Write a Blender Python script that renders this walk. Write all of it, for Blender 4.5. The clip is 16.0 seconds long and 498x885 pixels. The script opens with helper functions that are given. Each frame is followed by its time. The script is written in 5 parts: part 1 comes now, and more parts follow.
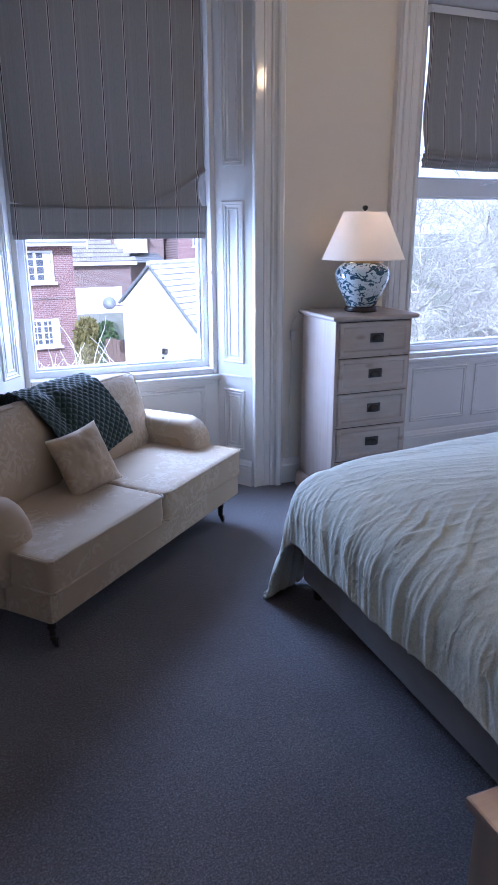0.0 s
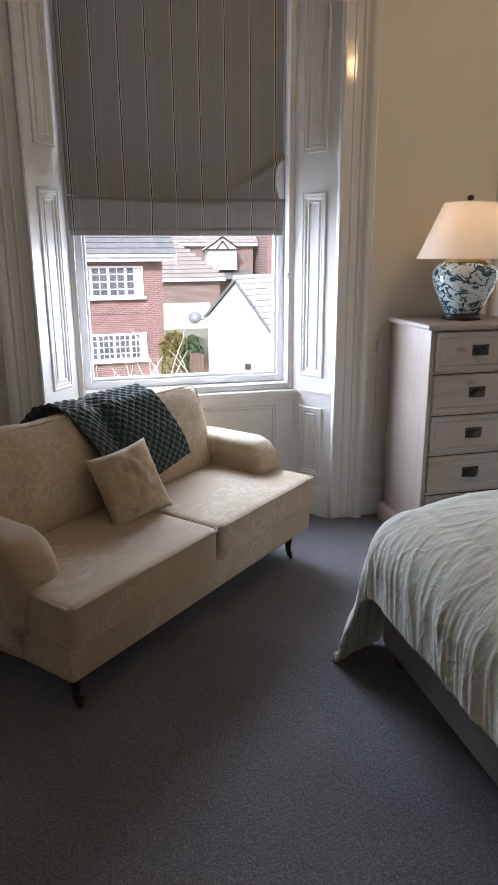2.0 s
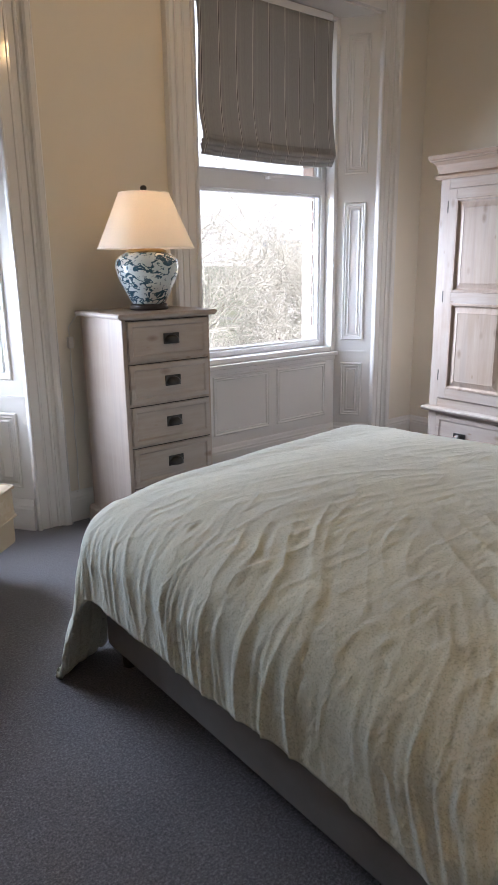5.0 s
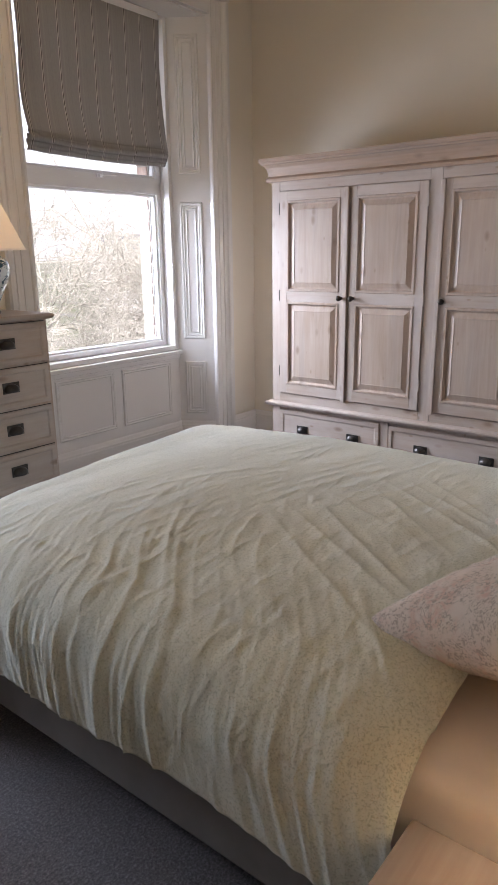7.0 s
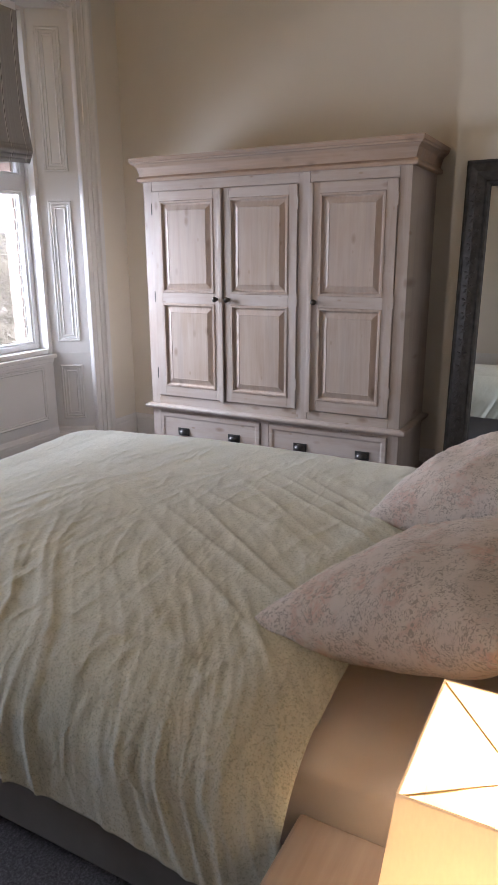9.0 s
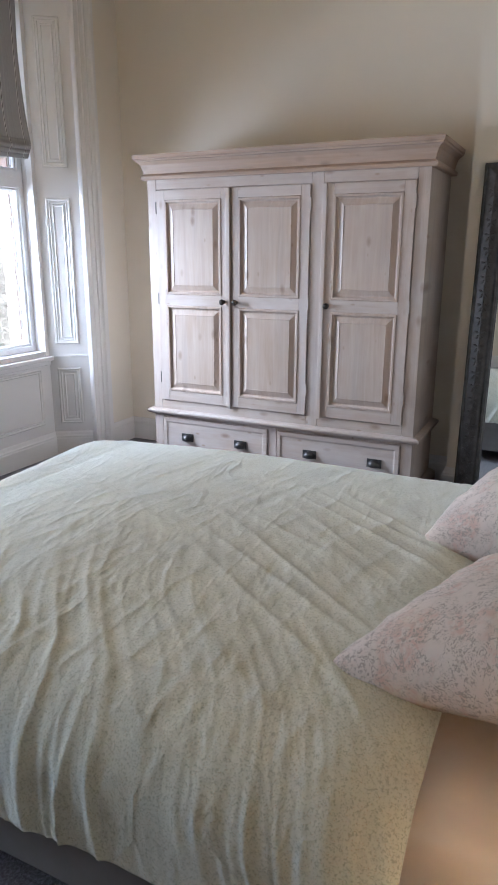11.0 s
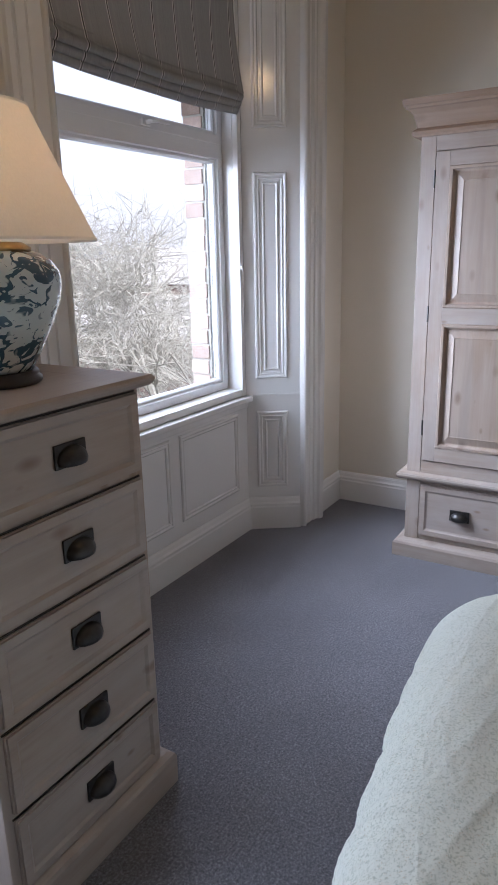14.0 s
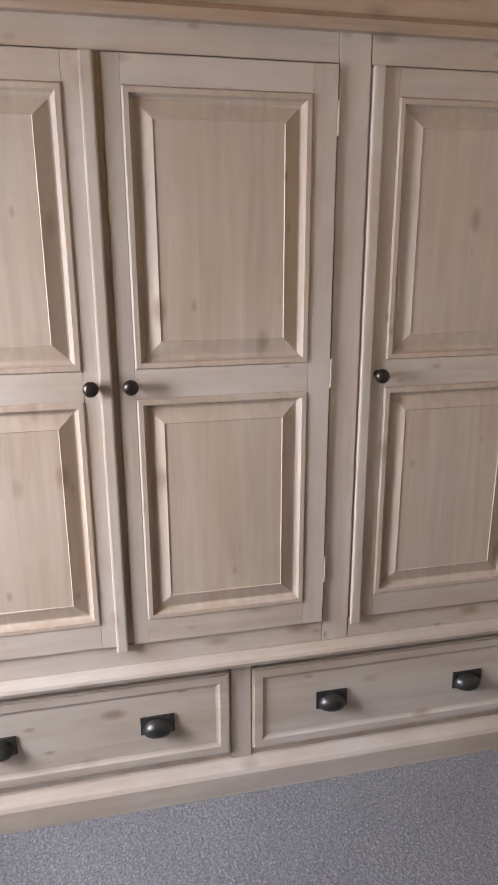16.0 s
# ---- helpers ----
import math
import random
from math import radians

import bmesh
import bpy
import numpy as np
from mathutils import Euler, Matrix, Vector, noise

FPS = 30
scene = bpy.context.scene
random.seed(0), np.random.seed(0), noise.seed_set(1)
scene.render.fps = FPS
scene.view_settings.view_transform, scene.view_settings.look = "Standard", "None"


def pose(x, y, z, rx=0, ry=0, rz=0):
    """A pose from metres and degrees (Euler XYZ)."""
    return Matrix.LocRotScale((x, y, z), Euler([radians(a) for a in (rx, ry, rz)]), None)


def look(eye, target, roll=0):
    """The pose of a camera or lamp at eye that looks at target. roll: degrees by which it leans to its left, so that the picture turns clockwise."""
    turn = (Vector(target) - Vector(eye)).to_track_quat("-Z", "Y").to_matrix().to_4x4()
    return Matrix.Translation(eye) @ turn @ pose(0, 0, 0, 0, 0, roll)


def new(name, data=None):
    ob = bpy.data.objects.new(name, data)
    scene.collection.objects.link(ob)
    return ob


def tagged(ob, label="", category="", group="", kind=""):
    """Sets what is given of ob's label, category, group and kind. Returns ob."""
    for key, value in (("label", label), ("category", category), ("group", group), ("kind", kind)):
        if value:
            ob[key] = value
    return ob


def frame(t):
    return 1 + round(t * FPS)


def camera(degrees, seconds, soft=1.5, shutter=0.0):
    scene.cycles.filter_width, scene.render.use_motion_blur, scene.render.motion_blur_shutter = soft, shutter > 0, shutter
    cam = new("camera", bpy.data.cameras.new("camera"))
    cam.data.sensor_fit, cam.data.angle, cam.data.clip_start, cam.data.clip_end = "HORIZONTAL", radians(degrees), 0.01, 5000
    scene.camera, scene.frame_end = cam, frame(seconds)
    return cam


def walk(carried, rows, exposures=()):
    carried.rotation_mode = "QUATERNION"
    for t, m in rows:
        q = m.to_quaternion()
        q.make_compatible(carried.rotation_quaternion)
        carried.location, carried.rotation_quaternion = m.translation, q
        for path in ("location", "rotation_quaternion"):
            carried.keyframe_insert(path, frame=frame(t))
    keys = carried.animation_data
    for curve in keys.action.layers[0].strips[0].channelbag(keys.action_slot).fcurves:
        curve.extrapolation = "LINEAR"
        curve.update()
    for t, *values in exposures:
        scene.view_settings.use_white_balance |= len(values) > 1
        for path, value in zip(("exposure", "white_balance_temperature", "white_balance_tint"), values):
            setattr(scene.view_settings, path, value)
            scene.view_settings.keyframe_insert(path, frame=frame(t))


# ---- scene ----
cam = camera(40.5, 16.0)
PATH = [
    (0, (0.549, 0.945, 1.601), (1.235, 2.727, 1.005), -0.2),
    (0.5, (0.52, 1.089, 1.553), (1.076, 2.921, 0.973), -0.0),
    (1, (0.566, 1.212, 1.518), (1.052, 3.069, 0.957), -0.2),
    (1.5, (0.691, 1.325, 1.492), (1.151, 3.194, 0.947), -0.3),
    (2, (0.765, 1.392, 1.488), (1.22, 3.261, 0.941), -0.3),
    (2.5, (0.79, 1.456, 1.466), (1.245, 3.325, 0.919), -0.5),
    (3, (0.792, 1.456, 1.441), (1.369, 3.293, 0.903), -0.9),
    (3.5, (0.797, 1.46, 1.431), (1.545, 3.236, 0.893), -0.7),
    (4, (0.805, 1.466, 1.396), (1.713, 3.17, 0.874), -0.6),
    (4.5, (0.825, 1.47, 1.375), (1.897, 3.079, 0.861), -0.8),
    (5, (0.843, 1.468, 1.368), (2.051, 2.977, 0.855), -0.7),
    (7.5, (0.854, 1.446, 1.41), (2.418, 2.572, 0.875), -0.6),
    (8, (0.867, 1.438, 1.403), (2.482, 2.49, 0.871), -0.4),
    (8.5, (0.872, 1.432, 1.403), (2.531, 2.414, 0.869), -0.4),
    (8.7, (0.872, 1.437, 1.404), (2.548, 2.389, 0.870), -0.4),
    (10.8, (0.892, 1.628, 1.419), (2.634, 2.449, 0.879), 0.1),
    (11, (0.895, 1.683, 1.434), (2.623, 2.531, 0.891), 0.2),
    (11.5, (0.948, 1.866, 1.428), (2.559, 2.921, 0.887), 0.1),
    (12, (1.071, 2.157, 1.441), (2.57, 3.365, 0.898), 0.1),
    (12.5, (1.153, 2.427, 1.439), (2.587, 3.711, 0.895), 0.2),
    (13, (1.292, 2.706, 1.414), (2.709, 4.011, 0.875), -0.4),
    (13.5, (1.473, 3.026, 1.408), (2.937, 4.28, 0.873), -0.7),
    (14, (1.681, 3.285, 1.409), (3.324, 4.292, 0.873), -1.2),
    (14.5, (2.001, 3.509, 1.429), (3.813, 4.143, 0.871), -1.2),
    (15, (2.37, 3.706, 1.44), (4.267, 3.984, 0.871), -0.9),
    (15.5, (2.765, 3.748, 1.439), (4.677, 3.635, 0.864), -0.6),
    (16, (3.127, 3.661, 1.436), (5.002, 3.251, 0.875), -0.2),
]

EXPOSE = [(0, 1.15, 4620, 24), (0.8, 1.13, 5370, 22), (1.6, 1.05, 5860, 18), (3.5, 1.12, 5960, 17), (5.0, 1.2, 5960, 18), (7.5, 1.16, 6270, 22), (8.7, 1.1, 6170, 22),
          (10.8, 1.5, 5570, 16), (11.2, 1.5, 5570, 16), (12.2, 0.82, 5560, 16), (13.0, 0.62, 5560, 17), (14.0, 0.58, 5710, 19), (14.5, 0.46, 5870, 19), (15.0, 0.82, 6170, 18), (15.5, 0.94, 6470, 18), (16.0, 1.26, 6770, 19)]
walk(cam, [(t, look(eye, target, roll)) for t, eye, target, roll in PATH], EXPOSE)
SKY, SUN, PENDANT, DAY, SIDE = 0.15, 3.2, 3.2, 18.0, 14.5

# ---------------------------------------------------------------- light
world = bpy.data.worlds.new("sky")
scene.world = world
world.use_nodes = True
wn = world.node_tree
sky = wn.nodes.new("ShaderNodeTexSky")
sky.sky_type = "NISHITA"
sky.sun_disc = False
sky.sun_elevation, sky.sun_rotation = radians(38), radians(200)
sky.dust_density, sky.air_density, sky.ozone_density = 5.0, 1.2, 1.0
wn.nodes["Background"].inputs["Strength"].default_value = SKY
haze = wn.nodes.new("ShaderNodeMix")          # thin bright cloud over the whole sky
haze.data_type = "RGBA"
haze.inputs[0].default_value = 0.6
haze.inputs[7].default_value = (7.4, 7.5, 7.7, 1)
wn.links.new(sky.outputs["Color"], haze.inputs[6])
wn.links.new(haze.outputs[2], wn.nodes["Background"].inputs["Color"])


def lamp(name, kind, where, energy, colour, size=0.05):
    data = bpy.data.lights.new(name, kind)
    data.energy, data.color = energy, colour
    if kind == "SUN":
        data.angle = radians(0.6)
    else:
        data.shadow_soft_size = size
    ob = new(name, data)
    ob.matrix_world = where
    return ob


lamp("sun", "SUN", look((-12, -30, 26), (0, 0, 0)), SUN, (1.0, 0.97, 0.93))
WARM = (1.0, 0.77, 0.53)
lamp("table_lamp_bulb", "POINT", pose(2.650, 4.53, 1.560), 4.2, (1.0, 0.62, 0.36), 0.03)
lamp("bedside_lamp_bulb", "POINT", pose(1.480, 1.472, 0.84), 2.6, WARM, 0.03)
lamp("pendant_bulb", "POINT", pose(2.70, 3.42, 2.70), PENDANT, (1.0, 0.70, 0.42), 0.05)


def skylight(name, x, y, z, wide, high, energy, turn, tilt, spread):
    """Stands in a window's opening for the light of the sky; turn: degrees towards +x, tilt: degrees downwards."""
    a, b = radians(turn), radians(tilt)
    way = Vector((math.sin(a) * math.cos(b), -math.cos(a) * math.cos(b), -math.sin(b)))
    ob = lamp(name, "AREA", look((x, y, z), Vector((x, y, z)) + way), energy, (0.80, 0.91, 1.0))
    ob.data.shape, ob.data.size, ob.data.size_y, ob.data.spread = "RECTANGLE", wide, high, radians(spread)
    return ob


skylight("window_light", 1.31, 5.36, 1.25, 0.95, 0.62, DAY * 0.37, 0, 45, 84)
skylight("window_light", 3.90, 5.40, 1.50, 1.05, 0.95, DAY * 0.33, 0, 45, 84)
skylight("window_light", 1.31, 5.40, 1.18, 0.80, 0.62, SIDE * 0.57, 50, 4, 96)
skylight("window_light", 1.31, 5.40, 1.18, 0.80, 0.62, SIDE * 0.22, -68, 4, 84)
skylight("window_light", 3.93, 5.44, 1.42, 0.85, 1.05, SIDE * 1.0, 24, 14, 100)


# ---------------------------------------------------------------- materials
class Mat:
    """A small builder of node materials, in the object's own metres."""

    def __init__(self, name, colour, rough=0.6, metal=0.0):
        self.m = bpy.data.materials.new(name)
        self.m.use_nodes = True
        self.t = self.m.node_tree
        self.b = self.t.nodes["Principled BSDF"]
        self.b.inputs["Roughness"].default_value = rough
        self.b.inputs["Metallic"].default_value = metal
        self.b.inputs["Base Color"].default_value = (*colour, 1)
        self.co = self.node("ShaderNodeTexCoord").outputs["Object"]

    def node(self, kind, **values):
        n = self.t.nodes.new(kind)
        for key, v in values.items():
            n.inputs[key].default_value = v
        return n

    def link(self, a, b):
        self.t.links.new(a, b)

    def mapped(self, scale=(1, 1, 1), turn=(0, 0, 0)):
        n = self.node("ShaderNodeMapping", Scale=scale, Rotation=turn)
        self.link(self.co, n.inputs["Vector"])
        return n.outputs["Vector"]

    def noise(self, scale, detail=4, stretch=(1, 1, 1), rough=0.55, distortion=0.0):
        n = self.node("ShaderNodeTexNoise", Scale=scale, Detail=detail, Roughness=rough, Distortion=distortion)
        self.link(self.mapped(stretch), n.inputs["Vector"])
        return n.outputs["Fac"]

    def voronoi(self, scale, stretch=(1, 1, 1)):
        n = self.node("ShaderNodeTexVoronoi", Scale=scale)
        self.link(self.mapped(stretch), n.inputs["Vector"])
        return n.outputs["Distance"]

    def ramp(self, fac, stops):
        n = self.node("ShaderNodeValToRGB")
        e = n.color_ramp.elements
        while len(e) < len(stops):
            e.new(0.5)
        for el, (p, c) in zip(e, stops):
            el.position = p
            el.color = (*c, 1) if len(c) == 3 else c
        self.link(fac, n.inputs["Fac"])
        return n.outputs["Color"]

    def mask(self, fac, lo, hi):
        n = self.node("ShaderNodeMapRange")
        n.inputs["From Min"].default_value, n.inputs["From Max"].default_value = lo, hi
        self.link(fac, n.inputs["Value"])
        return n.outputs["Result"]

    def mix(self, a, b, fac, blend="MIX"):
        n = self.t.nodes.new("ShaderNodeMix")
        n.data_type, n.blend_type = "RGBA", blend
        for socket, v in ((n.inputs[0], fac), (n.inputs[6], a), (n.inputs[7], b)):
            if isinstance(v, (int, float)):
                socket.default_value = v
            elif isinstance(v, tuple):
                socket.default_value = (*v, 1)
            else:
                self.link(v, socket)
        return n.outputs[2]

    def math(self, op, a, b=0.0):
        n = self.t.nodes.new("ShaderNodeMath")
        n.operation = op
        for socket, v in zip(n.inputs, (a, b)):
            if isinstance(v, (int, float)):
                socket.default_value = v
            else:
                self.link(v, socket)
        return n.outputs[0]

    def axis(self, name):
        n = self.node("ShaderNodeSeparateXYZ")
        self.link(self.co, n.inputs[0])
        return n.outputs[name]

    def colour(self, c):
        self.link(c, self.b.inputs["Base Color"])
        return self

    def rough(self, fac, lo, hi):
        n = self.node("ShaderNodeMapRange")
        n.inputs["To Min"].default_value, n.inputs["To Max"].default_value = lo, hi
        self.link(fac, n.inputs["Value"])
        self.link(n.outputs["Result"], self.b.inputs["Roughness"])
        return self

    def bump(self, height, strength=0.3, distance=0.002):
        n = self.node("ShaderNodeBump", Strength=strength, Distance=distance)
        self.link(height, n.inputs["Height"])
        if self.b.inputs["Normal"].links:
            self.link(self.b.inputs["Normal"].links[0].from_socket, n.inputs["Normal"])
        self.link(n.outputs["Normal"], self.b.inputs["Normal"])
        return self

    def sheen(self, w):
        self.b.inputs["Sheen Weight"].default_value = w
        return self


def plain(name, colour, rough=0.5, metal=0.0, vary=0.12, scale=6.0, bump=0.0, fine=120.0):
    m = Mat(name, colour, rough, metal)
    dark = tuple(c * (1 - vary) for c in colour)
    light = tuple(min(1, c * (1 + vary)) for c in colour)
    m.colour(m.ramp(m.noise(scale, 5), [(0.3, dark), (0.7, light)]))
    if bump:
        m.bump(m.noise(fine, 3), bump, 0.001)
    return m.m


def wall_paint(name, colour):
    m = Mat(name, colour, 0.62)
    m.colour(m.ramp(m.noise(1.3, 5), [(0.3, tuple(c * 0.95 for c in colour)), (0.7, colour)]))
    m.bump(m.noise(160, 3), 0.12, 0.0008).bump(m.noise(3, 2), 0.1, 0.004)
    return m.m


def gloss_paint(name, colour, rough=0.12):
    m = Mat(name, colour, rough)
    m.colour(m.ramp(m.noise(4, 5), [(0.3, tuple(c * 0.985 for c in colour)), (0.7, colour)]))
    m.rough(m.noise(2.5, 3), rough - 0.03, rough + 0.05)
    m.bump(m.noise(40, 3, (1, 1, 0.12)), 0.06, 0.0006)
    return m.m


def limed_wood(name, along, wash_to=1.0, deep=1.0, warm=1.0):
    """Lime-washed pine; along: the axis of the grain; wash_to: how much lime is left."""
    m = Mat(name, (0.55, 0.45, 0.38), 0.5)
    stretch = {"x": (0.06, 1, 1), "y": (1, 0.06, 1), "z": (1, 1, 0.06)}[along]
    short = {"x": (0.45, 0.12, 1), "y": (1, 0.45, 1), "z": (1, 0.12, 0.5)}[along]
    grain = m.noise(38, 6, stretch, 0.6, 0.6)
    wash = m.noise(3.2, 5, short, 0.6)
    base = m.ramp(grain, [(0.22, (0.36 * deep, 0.272 * deep * warm, 0.21 * deep * warm ** 2)), (0.5, (0.43 * deep, 0.338 * deep * warm, 0.272 * deep * warm ** 2)), (0.78, (0.50 * deep, 0.412 * deep * warm, 0.345 * deep * warm ** 2))])
    col = m.mix(base, (0.475, 0.422, 0.385), m.math("MULTIPLY", m.mask(wash, 0.38, 0.68), wash_to))
    knots = m.voronoi(10.0, short)
    col = m.mix(col, (0.24, 0.165, 0.12), m.math("MULTIPLY", m.mask(knots, 0.19, 0.06), 0.85))
    col = m.mix(col, (0.27, 0.185, 0.13), m.math("MULTIPLY", m.mask(m.voronoi(16.0, tuple(c * 0.9 for c in short)), 0.12, 0.04), 0.75))
    col = m.mix(col, (0.40, 0.30, 0.235), m.math("MULTIPLY", m.mask(m.noise(7, 3, short), 0.52, 0.75), 0.55))
    col = m.mix(col, (0.30, 0.255, 0.225), m.math("MULTIPLY", m.mask(m.noise(13, 5, stretch, 0.6, 0.3), 0.52, 0.72), 0.5))
    m.colour(col)
    m.rough(grain, 0.42, 0.62)
    m.bump(grain, 0.12, 0.001)
    return m.m


def carpet_mat():
    m = Mat("carpet_pile", (0.12, 0.118, 0.128), 0.95)
    tuft = m.noise(150, 5, (1, 1, 1), 0.8)
    clump = m.noise(70, 3, (1, 1, 1), 0.6, 0.6)
    patch = m.noise(2.4, 5)
    col = m.ramp(tuft, [(0.35, (0.086, 0.083, 0.094)), (0.51, (0.186, 0.181, 0.198)), (0.63, (0.345, 0.337, 0.360))])
    col = m.mix(col, m.ramp(clump, [(0.35, (0.80, 0.80, 0.82)), (0.65, (1.08, 1.08, 1.08))]), 1.0, "MULTIPLY")
    col = m.mix(col, m.ramp(patch, [(0.3, (0.78, 0.77, 0.77)), (0.7, (1, 1, 1))]), 1.0, "MULTIPLY")
    m.colour(col)
    m.bump(clump, 0.5, 0.006).bump(tuft, 0.8, 0.004).sheen(0.15)
    return m.m


def duvet_mat():
    m = Mat("printed_cotton", (0.72, 0.70, 0.56), 0.9)
    dots = m.voronoi(190)
    sprig = m.noise(200, 3, (1, 1, 1), 0.8, 1.0)
    col = m.mix((0.765, 0.79, 0.69), (0.49, 0.525, 0.43), m.mask(sprig, 0.52, 0.60))
    col = m.mix(col, (0.56, 0.47, 0.31), m.mask(dots, 0.19, 0.10))
    m.colour(m.mix(col, m.ramp(m.noise(3, 3), [(0.3, (0.93, 0.93, 0.95)), (0.7, (1, 1, 1))]), 1.0, "MULTIPLY"))
    m.bump(m.noise(420, 2), 0.15, 0.0006).bump(m.noise(30, 5, (1, 1, 1), 0.65), 0.2, 0.005).sheen(0.2)
    fold = m.math("ABSOLUTE", m.math("SUBTRACT", m.noise(6.0, 3, (0.45, 1.4, 1), 0.55, 0.4), 0.5))
    m.bump(m.mask(fold, 0.07, 0.0), 0.2, 0.008)
    return m.m


def pillow_mat():
    """Pale cotton with faded rose blooms and a scatter of grey-green sprigs."""
    m = Mat("rose_print_cotton", (0.70, 0.58, 0.53), 0.9)
    bloom = m.noise(9, 3, (1, 1, 1), 0.55, 0.8)
    petal = m.noise(38, 3, (1, 1, 1), 0.6, 1.0)
    sprig = m.noise(105, 3, (1, 1, 1), 0.65, 1.6)
    where = m.mask(m.noise(22, 2, (1, 1, 1), 0.5, 0.6), 0.37, 0.50)
    col = m.mix((0.705, 0.635, 0.58), (0.66, 0.49, 0.43), m.math("MULTIPLY", m.mask(bloom, 0.50, 0.62), m.mask(petal, 0.40, 0.58)))
    col = m.mix(col, (0.43, 0.385, 0.34), m.math("MULTIPLY", m.mask(sprig, 0.51, 0.58), where))
    m.colour(col)
    m.bump(m.noise(380, 2), 0.15, 0.0006).bump(m.noise(14, 5), 0.6, 0.010)
    return m.m


def damask_mat():
    """Cream damask: scrolled leaves, paler and glossier than their matt ground."""
    m = Mat("cream_damask", (0.60, 0.50, 0.36), 0.75)
    leaf = m.noise(15, 3, (1, 1, 1), 0.5, 2.4)
    spray = m.mask(m.noise(4.2, 2, (1, 1, 1), 0.5, 0.8), 0.46, 0.54)
    mask = m.math("MULTIPLY", m.mask(leaf, 0.49, 0.54), spray)
    col = m.mix((0.530, 0.425, 0.290), (0.600, 0.505, 0.375), mask)
    m.colour(m.mix(col, m.ramp(m.noise(2.2, 4), [(0.3, (0.88, 0.86, 0.83)), (0.7, (1, 1, 1))]), 1.0, "MULTIPLY"))
    m.rough(mask, 0.84, 0.72)
    m.bump(m.noise(300, 2), 0.15, 0.0006).bump(m.noise(9, 5), 0.25, 0.005).bump(mask, 0.15, 0.001).sheen(0.15)
    return m.m


def blind_mat():
    """Taupe cloth with fine woven stripes, a little light coming through."""
    m = Mat("striped_blind_cloth", (0.2, 0.19, 0.18), 0.9)
    f = m.math("FRACT", m.math("ADD", m.math("DIVIDE", m.axis("X"), 0.129), 0.31))
    col = m.ramp(m.noise(240, 3, (1, 1, 0.2)), [(0.3, (0.385, 0.368, 0.345)), (0.7, (0.435, 0.418, 0.394))])

    def band(lo, hi):
        return m.math("MULTIPLY", m.math("GREATER_THAN", f, lo), m.math("LESS_THAN", f, hi))

    col = m.mix(col, (0.80, 0.77, 0.71), m.math("MAXIMUM", band(0.452, 0.486), band(0.524, 0.545)))
    col = m.mix(col, (0.05, 0.045, 0.042), band(0.486, 0.524))
    col = m.mix(col, (0.36, 0.345, 0.325), band(0.985, 1.0))
    col = m.mix(col, (0.47, 0.45, 0.42), m.math("MULTIPLY", band(0.70, 0.78), 0.5))
    m.colour(col)
    m.bump(m.noise(500, 2), 0.2, 0.0005)
    tr = m.node("ShaderNodeBsdfTranslucent")
    m.link(col, tr.inputs["Color"])
    mixer = m.node("ShaderNodeMixShader")
    mixer.inputs[0].default_value = 0.42
    m.link(m.b.outputs[0], mixer.inputs[1])
    m.link(tr.outputs[0], mixer.inputs[2])
    m.link(mixer.outputs[0], m.t.nodes["Material Output"].inputs["Surface"])
    return m.m


def shade_mat(name, colour, glow, strength, through_it=0.35):
    """A lit lampshade: thin cloth, some light through it."""
    m = Mat(name, colour, 0.8)
    m.colour(m.ramp(m.noise(300, 2, (1, 1, 0.3)), [(0.3, tuple(c * 0.93 for c in colour)), (0.7, colour)]))
    m.b.inputs["Emission Color"].default_value = (*glow, 1)
    m.b.inputs["Emission Strength"].default_value = strength
    tr = m.node("ShaderNodeBsdfTranslucent")
    tr.inputs["Color"].default_value = (*colour, 1)
    mixer = m.node("ShaderNodeMixShader")
    mixer.inputs[0].default_value = through_it
    m.link(m.b.outputs[0], mixer.inputs[1])
    m.link(tr.outputs[0], mixer.inputs[2])
    m.link(mixer.outputs[0], m.t.nodes["Material Output"].inputs["Surface"])
    return m.m


def china_mat():
    m = Mat("blue_white_china", (0.80, 0.83, 0.82), 0.08)
    scroll = m.noise(17, 2, (1, 1, 1.5), 0.5, 1.3)
    fine = m.noise(42, 3, (1, 1, 1.3), 0.6, 1.0)
    line = m.math("ABSOLUTE", m.math("SUBTRACT", scroll, 0.52))
    strokes = m.mask(line, 0.072, 0.058)
    where = m.mask(m.noise(13, 2, (1, 1, 1.4)), 0.42, 0.45)
    bits = m.mask(fine, 0.63, 0.65)
    col = m.mix((0.60, 0.675, 0.67), (0.030, 0.085, 0.125), m.math("MULTIPLY", strokes, where))
    col = m.mix(col, (0.05, 0.11, 0.16), bits)
    m.colour(col)
    m.b.inputs["Coat Weight"].default_value = 0.5
    return m.m


def throw_mat():
    m = Mat("green_wool", (0.028, 0.05, 0.042), 0.95)
    m.colour(m.ramp(m.noise(140, 3), [(0.3, (0.010, 0.026, 0.020)), (0.7, (0.030, 0.058, 0.045))]))
    m.bump(m.noise(300, 3), 0.5, 0.002).sheen(0.4)
    return m.m


